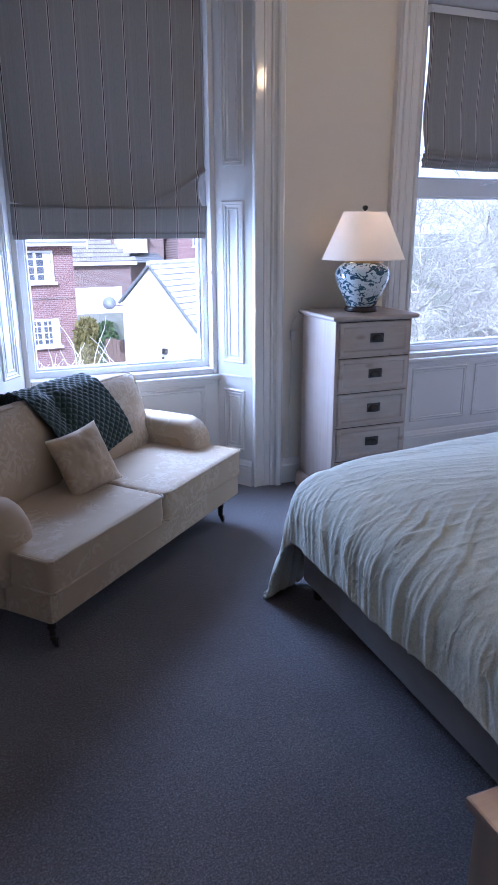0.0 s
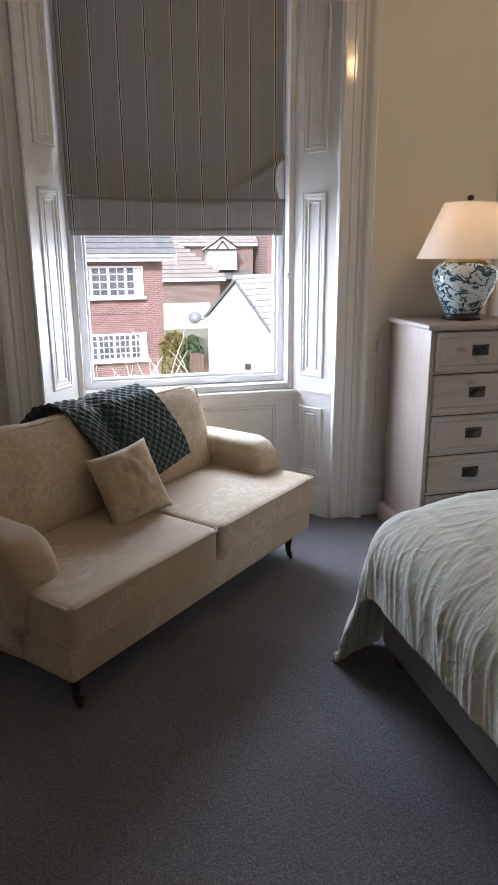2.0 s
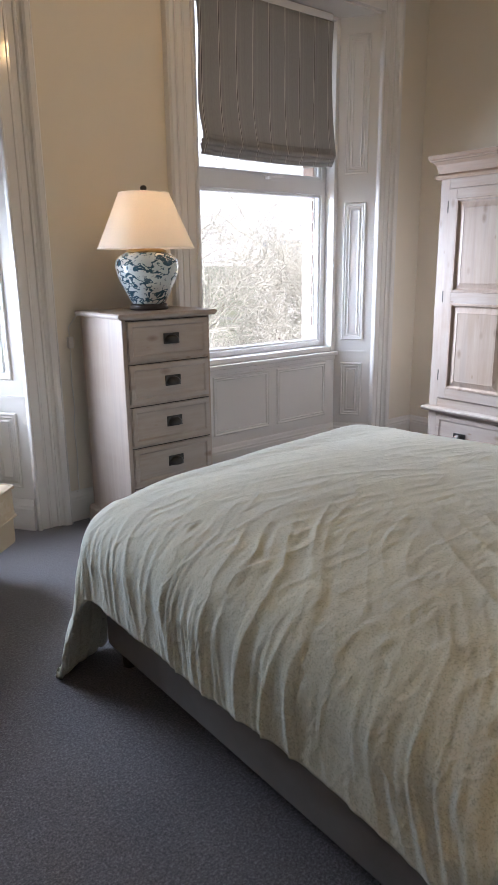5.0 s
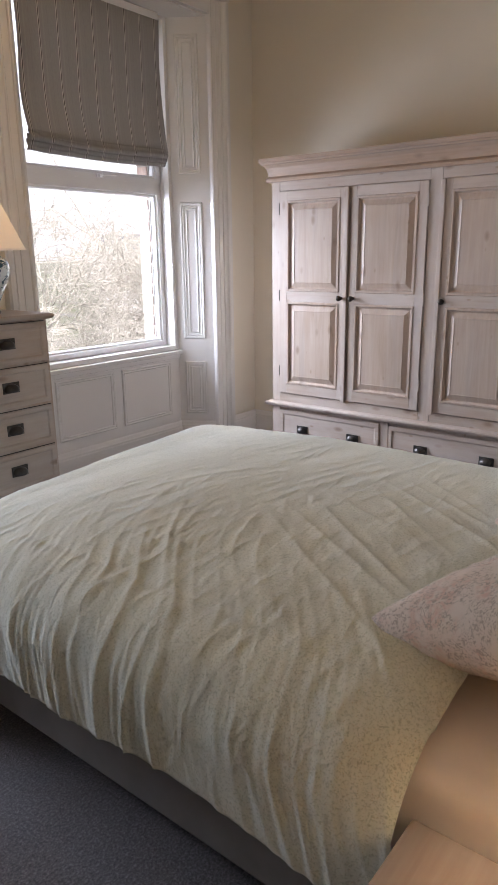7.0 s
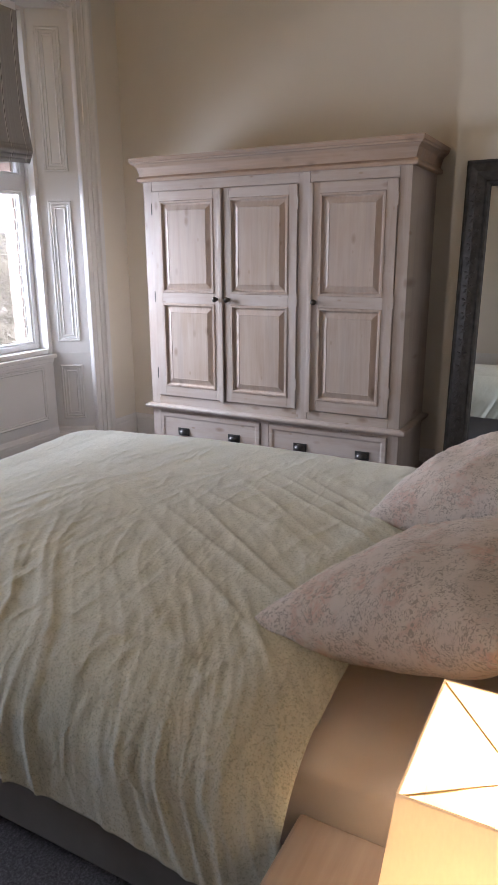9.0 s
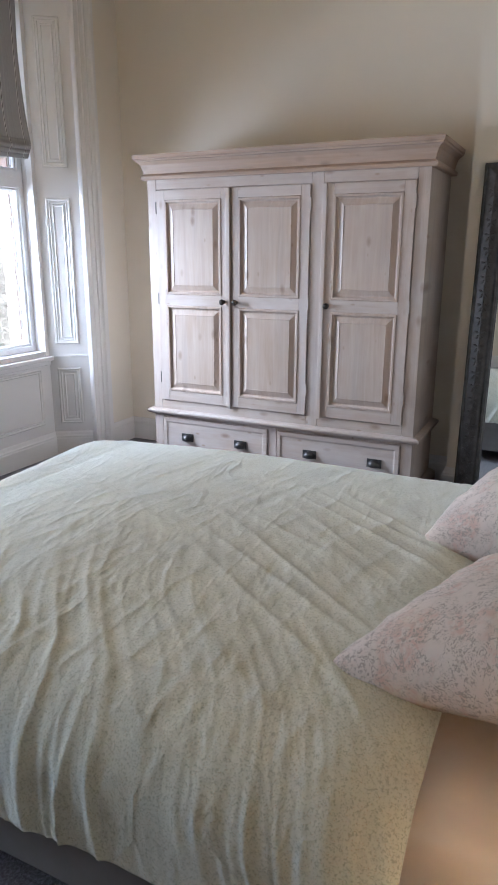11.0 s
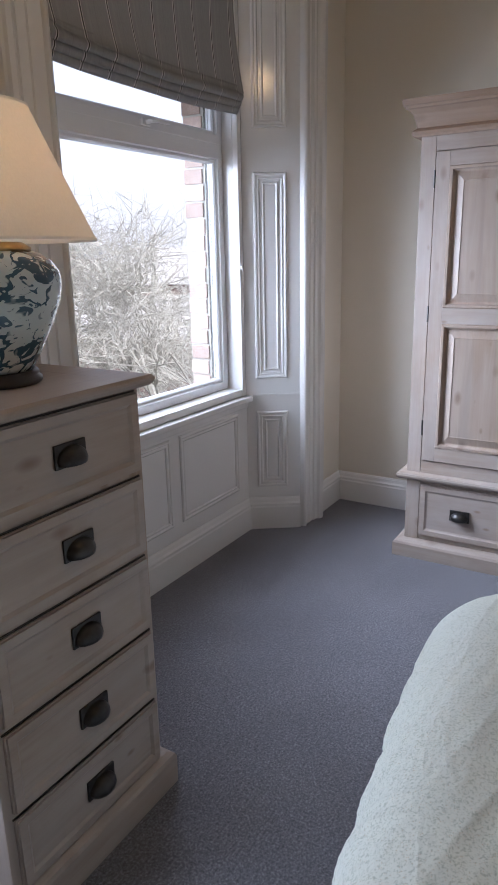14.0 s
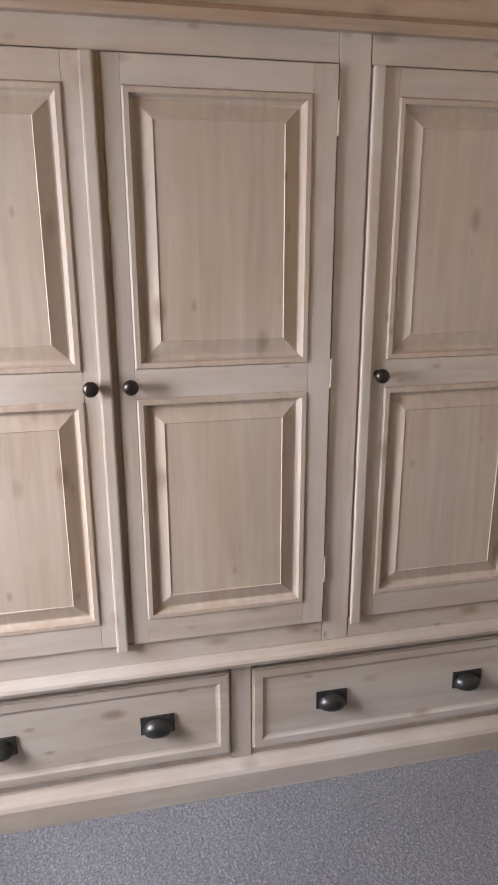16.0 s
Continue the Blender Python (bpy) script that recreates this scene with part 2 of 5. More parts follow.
def brick_mat(name, colour):
    m = Mat(name, colour, 0.9)
    info = m.node("ShaderNodeObjectInfo").outputs["Random"]
    col = m.ramp(info, [(0.0, tuple(c * 0.75 for c in colour)), (0.5, colour), (1.0, tuple(min(1, c * 1.25) for c in colour))])
    m.colour(m.mix(col, m.ramp(m.noise(30, 4), [(0.3, (0.8, 0.8, 0.8)), (0.7, (1, 1, 1))]), 1.0, "MULTIPLY"))
    m.bump(m.noise(90, 4), 0.5, 0.003)
    return m.m


def coursed_mat(name, colour, mortar):
    """Brickwork of the far houses."""
    m = Mat(name, colour, 0.9)
    n = m.node("ShaderNodeTexBrick", Scale=1.0)
    n.inputs["Brick Width"].default_value, n.inputs["Row Height"].default_value = 0.225, 0.075
    n.inputs["Mortar Size"].default_value = 0.008
    n.inputs["Color1"].default_value = (*colour, 1)
    n.inputs["Color2"].default_value = (*(c * 0.7 for c in colour), 1)
    n.inputs["Mortar"].default_value = (*mortar, 1)
    m.link(m.mapped((1, 1, 1), (radians(90), 0, 0)), n.inputs["Vector"])
    m.colour(n.outputs["Color"])
    return m.m


def glass_mat():
    m = Mat("window_glass", (1, 1, 1), 0.0)
    clear, shine, mixer = m.node("ShaderNodeBsdfTransparent"), m.node("ShaderNodeBsdfGlossy", Roughness=0.02), m.node("ShaderNodeMixShader")
    mixer.inputs[0].default_value = 0.05
    m.link(clear.outputs[0], mixer.inputs[1])
    m.link(shine.outputs[0], mixer.inputs[2])
    m.link(mixer.outputs[0], m.t.nodes["Material Output"].inputs["Surface"])
    return m.m


def glow_mat(name, colour, strength):
    m = Mat(name, colour, 0.5)
    m.b.inputs["Emission Color"].default_value = (*colour, 1)
    m.b.inputs["Emission Strength"].default_value = strength
    return m.m


CREAM = wall_paint("cream_wall_paint", (0.745, 0.685, 0.578))
CEIL = wall_paint("white_ceiling_paint", (0.80, 0.78, 0.74))
GLOSS = gloss_paint("white_gloss_paint", (0.75, 0.73, 0.70))
UPVC = gloss_paint("white_window_plastic", (0.80, 0.80, 0.80), 0.3)
CARPET = carpet_mat()
WOOD_V, WOOD_H = limed_wood("limed_pine_upright", "z", 1.0, 0.92), limed_wood("limed_pine_level", "x", 1.0, 0.92)
WOOD_P, WOOD_C = limed_wood("rubbed_pine_panel", "z", 0.4, 0.90, 0.95), limed_wood("bare_pine_cornice", "x", 0.1, 0.82, 0.88)
IRON = plain("black_iron", (0.062, 0.058, 0.055), 0.36, 0.75, 0.3, 30, 0.2)
BRONZE = plain("bronze_knob", (0.06, 0.05, 0.042), 0.32, 0.85, 0.3, 30)
BRASS = plain("aged_brass", (0.45, 0.32, 0.14), 0.3, 1.0, 0.2, 20)
DUVET, PILLOW, DAMASK, BLIND, THROW, CHINA = duvet_mat(), pillow_mat(), damask_mat(), blind_mat(), throw_mat(), china_mat()
SHEET = plain("cream_sheet", (0.80, 0.71, 0.645), 0.9, 0, 0.05, 5, 0.2, 300)
DIVAN = plain("grey_divan_cloth", (0.24, 0.235, 0.235), 0.9, 0, 0.1, 8, 0.3, 350)
DARK = plain("dark_stained_wood", (0.035, 0.025, 0.02), 0.35, 0, 0.3, 12)
SHADE = shade_mat("cream_lampshade", (0.80, 0.76, 0.67), (1.0, 0.88, 0.72), 0.05, 0.22)
BEDSHADE = shade_mat("parchment_lampshade", (0.82, 0.71, 0.53), (1.0, 0.74, 0.46), 0.18)
BULB = glow_mat("lit_bulb", (1.0, 0.78, 0.48), 18.0)
PENDANT_BULB = glow_mat("lit_pendant_bulb", (1.0, 0.62, 0.22), 60.0)
GLASS = glass_mat()
MIRROR = Mat("mirror_glass", (0.86, 0.88, 0.87), 0.02, 1.0).m
CABLE = plain("white_cable", (0.7, 0.69, 0.66), 0.5)
RADIATOR = gloss_paint("white_radiator_enamel", (0.74, 0.73, 0.70), 0.3)
ORNATE = plain("dark_pewter_frame", (0.055, 0.05, 0.046), 0.42, 0.35, 0.4, 26, 0.5, 60)


# ---------------------------------------------------------------- mesh tools
def part(name, bm, material, parent=None, label="", smooth=False):
    mesh = bpy.data.meshes.new(name)
    bmesh.ops.recalc_face_normals(bm, faces=bm.faces)
    bm.to_mesh(mesh)
    bm.free()
    mesh.materials.append(material)
    if smooth:
        for f in mesh.polygons:
            f.use_smooth = True
    ob = new(name, mesh)
    if parent:
        ob.parent = parent
    if label:
        tagged(ob, label)
    return ob


def thing(name, where, label, category, group="", kind=""):
    ob = new(name)
    ob.empty_display_size = 0.1
    ob.matrix_world = where
    return tagged(ob, label, category, group, kind)


def box(x0, x1, y0, y1, z0, z1, bevel=0.0, bm=None):
    tmp = bmesh.new()
    bmesh.ops.create_cube(tmp, size=1)
    for v in tmp.verts:
        v.co = Vector(((x0 + x1) / 2 + v.co.x * (x1 - x0), (y0 + y1) / 2 + v.co.y * (y1 - y0), (z0 + z1) / 2 + v.co.z * (z1 - z0)))
    if bevel:
        bmesh.ops.bevel(tmp, geom=tmp.edges[:], offset=bevel, segments=2, profile=0.6, affect="EDGES")
    return merge(bm, tmp)


def merge(bm, tmp):
    if bm is None:
        return tmp
    mesh = bpy.data.meshes.new("tmp")
    tmp.to_mesh(mesh)
    tmp.free()
    bm.from_mesh(mesh)
    bpy.data.meshes.remove(mesh)
    return bm


def lathe(profile, n=32, centre=(0, 0, 0), bm=None):
    """Turns (radius, height) round an upright axis."""
    tmp = bmesh.new()
    rings = []
    for r, z in profile:
        rings.append([tmp.verts.new((centre[0] + r * math.cos(2 * math.pi * k / n), centre[1] + r * math.sin(2 * math.pi * k / n), centre[2] + z)) for k in range(n)])
    for a, b in zip(rings, rings[1:]):
        for k in range(n):
            tmp.faces.new((a[k], a[(k + 1) % n], b[(k + 1) % n], b[k]))
    if profile[0][0] > 0.001:
        tmp.faces.new(rings[0][::-1])
    if profile[-1][0] > 0.001:
        tmp.faces.new(rings[-1])
    bmesh.ops.remove_doubles(tmp, verts=tmp.verts, dist=0.0002)
    return merge(bm, tmp)


def sweep(profile, path, closed=False, bm=None):
    """Runs a moulding (out, up) along a level path of (x, y); out is to the right of the way."""
    tmp = bmesh.new()
    n = len(path)
    rings = []
    for i in range(n):
        p = Vector(path[i])
        before = (p - Vector(path[i - 1])).normalized() if (closed or i > 0) else None
        after = (Vector(path[(i + 1) % n]) - p).normalized() if (closed or i < n - 1) else None
        a, b = before or after, after or before
        na, nb = Vector((a.y, -a.x)), Vector((b.y, -b.x))
        mid = (na + nb).normalized()
        mid /= max(0.2, mid.dot(na))
        rings.append([tmp.verts.new((p.x + mid.x * o, p.y + mid.y * o, u)) for o, u in profile])
    m = len(profile)
    pairs = list(zip(rings, rings[1:])) + ([(rings[-1], rings[0])] if closed else [])
    for a, b in pairs:
        for k in range(m):
            tmp.faces.new((a[k], a[(k + 1) % m], b[(k + 1) % m], b[k]))
    if not closed:
        tmp.faces.new(rings[0][::-1])
        tmp.faces.new(rings[-1])
    return merge(bm, tmp)


def ring(x0, x1, z0, z1, profile, y=0.0, bm=None):
    """A picture-frame moulding round a rectangle in the xz plane; profile: (inwards, proud towards -y)."""
    tmp = bmesh.new()
    rings = []
    for sx, sz, x, z in ((1, 1, x0, z0), (-1, 1, x1, z0), (-1, -1, x1, z1), (1, -1, x0, z1)):
        rings.append([tmp.verts.new((x + sx * i, y - o, z + sz * i)) for i, o in profile])
    m = len(profile)
    for k in range(4):
        a, b = rings[k], rings[(k + 1) % 4]
        for j in range(m - 1):
            tmp.faces.new((a[j], b[j], b[j + 1], a[j + 1]))
    return merge(bm, tmp)


def soft_box(w, d, h, e=7.0, bulge=(0, 0, 0), n=10, rumple=0.0, seed=0.0, bm=None, move=None):
    """A stuffed block with rounded edges, centred on its middle."""
    tmp = bmesh.new()
    bmesh.ops.create_cube(tmp, size=2)
    bmesh.ops.subdivide_edges(tmp, edges=tmp.edges[:], cuts=n, use_grid_fill=True)
    for v in tmp.verts:
        a, b, c = v.co
        s = (abs(a) ** e + abs(b) ** e + abs(c) ** e) ** (1 / e)
        a, b, c = a / s, b / s, c / s
        x = a * w / 2 * (1 + bulge[0] * (1 - b * b) * (1 - c * c))
        y = b * d / 2 * (1 + bulge[1] * (1 - a * a) * (1 - c * c))
        z = c * h / 2 * (1 + bulge[2] * (1 - a * a) * (1 - b * b))
        p = Vector((x, y, z))
        if rumple:
            q = noise.noise(Vector((x * 6 + seed, y * 6, z * 6))) * rumple + noise.noise(Vector((x * 14 + seed, y * 14, z * 14))) * rumple * 0.4
            p += p.normalized() * q
        v.co = move @ p if move else p
    return merge(bm, tmp)


def pillow_bm(w, d, h, seed=0.0, n=44, sag=0.0):
    """A pillow with pinched, pointed corners and a flat seam."""
    tmp = bmesh.new()
    grid = {}
    for side in (1, -1):
        for i in range(n + 1):
            for j in range(n + 1):
                a, b = 2 * i / n - 1, 2 * j / n - 1
                if side < 0 and (abs(a) == 1 or abs(b) == 1):
                    grid[side, i, j] = grid[1, i, j]
                    continue
                x = a * w / 2 * (1 - 0.09 * (1 - b * b))
                y = b * d / 2 * (1 - 0.09 * (1 - a * a))
                t = max(0.0, (1 - a * a) * (1 - b * b)) ** 0.45
                wr = noise.noise(Vector((a * 2.2 + seed, b * 2.2, side))) * 0.022 + noise.noise(Vector((a * 6 + seed, b * 6, side * 3))) * 0.008
                ridge = max(0.0, 1 - 3.0 * abs(noise.noise(Vector((a * 3.4 - b * 1.2 + seed, b * 2.0 + a, side * 5))))) ** 2
                wr += 0.012 * ridge * (0.3 + max(abs(a), abs(b)) ** 2) * (h / 0.31)
                z = side * h / 2 * t + wr * t * (1 if side > 0 else 0.4) - sag * a * a
                grid[side, i, j] = tmp.verts.new((x, y, z))
    for side in (1, -1):
        for i in range(n):
            for j in range(n):
                tmp.faces.new([grid[side, i, j], grid[side, i + 1, j], grid[side, i + 1, j + 1], grid[side, i, j + 1]])
    return tmp


def sheet(f, nu, nv):
    """A cloth from f(u, v) over the unit square."""
    tmp = bmesh.new()
    g = [[tmp.verts.new(f(i / nu, j / nv)) for j in range(nv + 1)] for i in range(nu + 1)]
    for i in range(nu):
        for j in range(nv):
            tmp.faces.new((g[i][j], g[i + 1][j], g[i + 1][j + 1], g[i][j + 1]))
    return tmp


def tube(points, r, n=8, bm=None):
    """A round cord through points."""
    tmp = bmesh.new()
    rings = []
    for i, p in enumerate(points):
        p = Vector(p)
        d = (Vector(points[min(i + 1, len(points) - 1)]) - Vector(points[max(i - 1, 0)])).normalized()
        a = d.orthogonal().normalized()
        b = d.cross(a)
        rings.append([tmp.verts.new(p + (a * math.cos(2 * math.pi * k / n) + b * math.sin(2 * math.pi * k / n)) * r) for k in range(n)])
    for a, b in zip(rings, rings[1:]):
        best = min(range(n), key=lambda s: sum((a[k].co - b[(k + s) % n].co).length for k in range(n)))
        for k in range(n):
            tmp.faces.new((a[k], a[(k + 1) % n], b[(k + 1 + best) % n], b[(k + best) % n]))
    tmp.faces.new(rings[0][::-1])
    tmp.faces.new(rings[-1])
    return merge(bm, tmp)


def thicken(ob, t, offset=0.0):
    mod = ob.modifiers.new("cloth", "SOLIDIFY")
    mod.thickness, mod.offset = t, offset
    return ob


# ---------------------------------------------------------------- the room
YW, XR, YH, XL, TOP = 4.825, 5.20, 1.27, -0.75, 3.25   # window wall, wardrobe wall, bed-head wall, far wall, ceiling
HEAD = 2.96                                            # top of the window recesses
GLAZE = 5.05                                           # plane of the window frames' inner face
RECESS = ((0.72, 1.915), (3.32, 4.545))                  # the recesses' width at the glazing
FLARE = 0.155                                          # each splayed shutter-case runs this far outwards

part("floor", box(-1.2, 5.6, -1.6, 5.3, -0.12, 0.0), CARPET)
tagged(bpy.data.objects["floor"], "grey-blue short cut-pile fitted carpet", "carpet", kind="structure")
part("ceiling", box(-1.2, 5.6, -1.6, 5.45, TOP, TOP + 0.15), CEIL)
tagged(bpy.data.objects["ceiling"], "plain white painted high ceiling", "ceiling", kind="structure")

bm = bmesh.new()
cuts = [(a - FLARE, b + FLARE) for a, b in RECESS]
edges = [-1.2, cuts[0][0], cuts[0][1], cuts[1][0], cuts[1][1], 5.6]
for i in (0, 2, 4):
    box(edges[i], edges[i + 1], YW, 5.33, 0, TOP, bm=bm)
for a, b in cuts:
    box(a, b, YW, 5.33, HEAD, TOP, bm=bm)
    box(a, b, GLAZE + 0.035, 5.33, -0.3, 0.68, bm=bm)
for (a, b), (c, d) in zip(cuts, RECESS):
    box(a, c, GLAZE + 0.045, 5.33, 0.68, HEAD, bm=bm)
    box(d, b, GLAZE + 0.045, 5.33, 0.68, HEAD, bm=bm)
tagged(part("wall_north", bm, CREAM), "cream-painted window wall with two deep recesses", "wall", kind="structure")
tagged(part("wall_east", box(XR, XR + 0.25, -1.6, 5.33, 0, TOP), CREAM), "plain cream-painted wall behind the wardrobe", "wall", kind="structure")
bm = box(1.02, XR, YH - 0.12, YH, 0, TOP)
box(-1.2, -0.15, YH - 0.12, YH, 0, TOP, bm=bm)
box(-0.15, 1.02, YH - 0.12, YH, 2.06, TOP, bm=bm)
tagged(part("wall_south", bm, CREAM), "cream-painted wall behind the bed with an open doorway", "wall", kind="structure")
tagged(part("wall_west", box(XL - 0.2, XL, -1.6, 5.33, 0, TOP), CREAM), "plain cream-painted wall", "wall", kind="structure")
tagged(part("wall_hall", box(XL, XR, -1.6, -1.45, 0, TOP), CREAM), "plain cream-painted hallway wall", "wall", kind="structure")
tagged(part("chimney_breast", box(4.975, XR - 0.004, YH + 0.004, 2.335, 0, TOP - 0.004), CREAM), "cream-painted chimney breast beside the wardrobe", "chimney breast", kind="structure")

SKIRT = [(0, 0), (0.022, 0), (0.022, 0.118), (0.019, 0.126), (0.019, 0.136), (0.013, 0.146), (0.009, 0.160), (0.004, 0.170), (0, 0.170)]


def skirting(path):
    ob = part("baseboard", sweep(SKIRT, path), GLOSS)
    return tagged(ob, "white gloss moulded skirting board", "skirting board", kind="structure")


skirting([(4.892, YW), (XR, YW), (XR, 2.335), (4.975, 2.335), (4.975, YH)])
skirting([(2.262, YW), (2.973, YW)])
skirting([(XL, 1.27), (XL, YW), (0.373, YW)])

# ---------------------------------------------------------------- windows with shutter-cases
BEAD = [(0, 0), (0.001, 0.004), (0.006, 0.009), (0.012, 0.009), (0.016, 0.005), (0.021, 0.005), (0.025, 0.007), (0.029, 0.005), (0.032, 0.001), (0.032, 0)]
THIN = [(0, 0), (0.001, 0.003), (0.006, 0.005), (0.011, 0.002), (0.013, 0)]
ARCH = [(0, 0), (0, 0.024), (0.004, 0.032), (0.011, 0.034), (0.017, 0.030), (0.020, 0.021), (0.060, 0.021), (0.064, 0.026), (0.072, 0.026), (0.076, 0.021),
        (0.104, 0.023), (0.109, 0.031), (0.119, 0.033), (0.123, 0.028), (0.134, 0.036), (0.141, 0.048), (0.152, 0.054), (0.172, 0.056), (0.178, 0.048),
        (0.185, 0.044), (0.185, 0)]


def architrave(x, side, z1, parent):
    """An upright moulded surround on the wall, from the recess's edge outwards (side +1 or -1)."""
    tmp = bmesh.new()
    low = [tmp.verts.new((x + side * u, YW - o, 0)) for u, o in ARCH]
    high = [tmp.verts.new((x + side * u, YW - o, z1)) for u, o in ARCH]
    n = len(low)
    for k in range(n - 1):
        tmp.faces.new((low[k], low[k + 1], high[k + 1], high[k]))
    tmp.faces.new(low)
    tmp.faces.new(high)
    return part("architrave", tmp, GLOSS, parent)


def splay(x_in, side, parent):
    """One splayed shutter-case: a boarded face with three moulded panels and its skirting."""
    run = Vector((side * FLARE, YW - GLAZE, 0))
    width = run.length
    angle = math.degrees(math.atan2(run.y, run.x))
    # local x from the glazing outwards for side +1; the face looks to local -y
    if side > 0:
        m = pose(x_in, GLAZE, 0, 0, 0, angle)
    else:
        m = pose(x_in - FLARE, YW, 0, 0, 0, math.degrees(math.atan2(GLAZE - YW, FLARE)))
    bm = box(0, width, 0, 0.022, 0, HEAD, 0)
    board = part("shutter_case", bm, GLOSS, parent)
    board.matrix_local = m
    a, b = (0.050, width - 0.062) if side > 0 else (0.062, width - 0.050)
    for z0, z1 in ((0.23, 0.636), (0.806, 1.778), (1.967, 2.85)):
        bm = ring(a, b, z0, z1, BEAD)
        ring(a + 0.042, b - 0.042, z0 + 0.042, z1 - 0.042, THIN, bm=bm)
        p = part("panel_moulding", bm, GLOSS, board)
    bm = sweep([(o, u) for o, u in SKIRT], [(0, 0), (width, 0)])
    part("skirting", bm, GLOSS, board)
    part("rail_line", box(0, width, -0.004, 0, 0.715, 0.727), GLOSS, board)
    return board


def window(name, left, right, label, panels, transom, extra=0.0):
    w = thing(name, pose(0, 0, 0), label, "window", kind="structure")
    splay(left, -1, w)
    splay(right, 1, w)
    architrave(left - FLARE, -1, HEAD + 0.19, w)
    architrave(right + FLARE, 1, HEAD + 0.19, w)
    bm = box(left - FLARE - 0.185, right + FLARE + 0.185, YW - 0.058, YW, HEAD + 0.10, HEAD + 0.19, 0.006)
    box(left - FLARE, right + FLARE, YW - 0.036, YW, HEAD, HEAD + 0.10, 0.004, bm=bm)
    part("head_architrave", bm, GLOSS, w)
    tmp = bmesh.new()
    q = [tmp.verts.new(c) for c in ((left - FLARE, YW, HEAD - 0.004), (right + FLARE, YW, HEAD - 0.004), (right, GLAZE, HEAD - 0.004), (left, GLAZE, HEAD - 0.004))]
    tmp.faces.new(q)
    thicken(part("soffit", tmp, GLOSS, w), 0.01)
    # panelled apron below the sill
    bm = box(left - 0.02, right + 0.02, GLAZE, GLAZE + 0.03, 0, 0.68)
    part("apron", bm, GLOSS, w)
    span = (right - left) / panels
    for k in range(panels):
        a, b = left + span * k + (0.09 if k == 0 else 0.035), left + span * (k + 1) - (0.09 if k == panels - 1 else 0.035)
        bm = ring(a, b, 0.24, 0.645, BEAD, GLAZE)
        part("apron_panel_moulding", bm, GLOSS, w)
    part("apron_skirting", sweep(SKIRT, [(left, GLAZE), (right, GLAZE)]), GLOSS, w)
    # sill with its nosing, stopped against the splays
    bm = box(left - 0.012, right + 0.012, GLAZE - 0.035, GLAZE + 0.16, 0.692, 0.722, 0.008)
    box(left, right, GLAZE - 0.012, GLAZE + 0.05, 0.660, 0.692, 0.006, bm=bm)
    part("window_sill", bm, GLOSS, w)
    # timber lining, then the plastic frame
    bm = bmesh.new()
    for x0, x1 in ((left, left + 0.032), (right - 0.032 - extra, right)):
        box(x0, x1, GLAZE, GLAZE + 0.14, 0.723, HEAD, 0.004, bm=bm)
    box(left + 0.033, right - 0.033 - extra, GLAZE, GLAZE + 0.14, HEAD - 0.03, HEAD, 0.004, bm=bm)
    box(left + 0.033, right - 0.033 - extra, GLAZE + 0.004, GLAZE + 0.14, 0.723, 0.758, 0.004, bm=bm)
    part("window_lining", bm, GLOSS, w)
    fl, fr = left + 0.034, right - 0.034 - extra
    y0, y1 = GLAZE + 0.085, GLAZE + 0.150
    bm = bmesh.new()
    prof = [(0, -0.046), (0, 0.0), (0.036, 0.0), (0.040, -0.012), (0.050, -0.012), (0.056, -0.020), (0.056, -0.046)]
    ring(fl, fr, 0.760, transom - 0.028, prof, y0, bm=bm)
    ring(fl, fr, transom + 0.001, HEAD - 0.032, prof, y0, bm=bm)
    box(fl, fr, y0 + 0.002, y1, transom - 0.030, transom + 0.003, 0.003, bm=bm)
    part("window_frame", bm, UPVC, w)
    for z0, z1 in ((0.760 + 0.05, transom - 0.028 - 0.05), (transom + 0.051, HEAD - 0.082)):
        p = part("pane", box(fl + 0.050, fr - 0.050, y0 + 0.036, y0 + 0.042, z0, z1), GLASS, w)
        p.visible_shadow = False
        bm = ring(fl + 0.049, fr - 0.049, z0 - 0.001, z1 + 0.001, [(0, 0.0), (0.007, 0.0), (0.007, -0.006), (0.0, -0.006)], y0 + 0.034)
        part("gasket", bm, DARK, w)
    return w, fl, fr


w1, fl1, fr1 = window("window_1", *RECESS[0], "tall white casement window in a panelled recess", 2, 1.90)
w2, fl2, fr2 = window("window_2", *RECESS[1], "tall white casement window with a top-hung fanlight", 2, 1.90)
# fanlight handle
bm = box(3.93, 3.985, 5.120, 5.135, 1.908, 1.933, 0.004)
tube([(3.957, 5.122, 1.920), (3.957, 5.098, 1.922), (3.99, 5.092, 1.926), (4.06, 5.092, 1.928)], 0.008, bm=bm)
part("window_handle", bm, UPVC, w2)
for w, x in ((w1, 1.882), (w2, 4.512)):
    bm = box(x - 0.010, x + 0.001, 5.041, 5.049, 1.345, 1.370, 0.002)
    tube([(x - 0.004, 5.042, 1.36), (x - 0.010, 5.033, 1.350), (x - 0.008, 5.031, 1.336)], 0.003, bm=bm)
    part("cord_cleat", bm, UPVC, w)


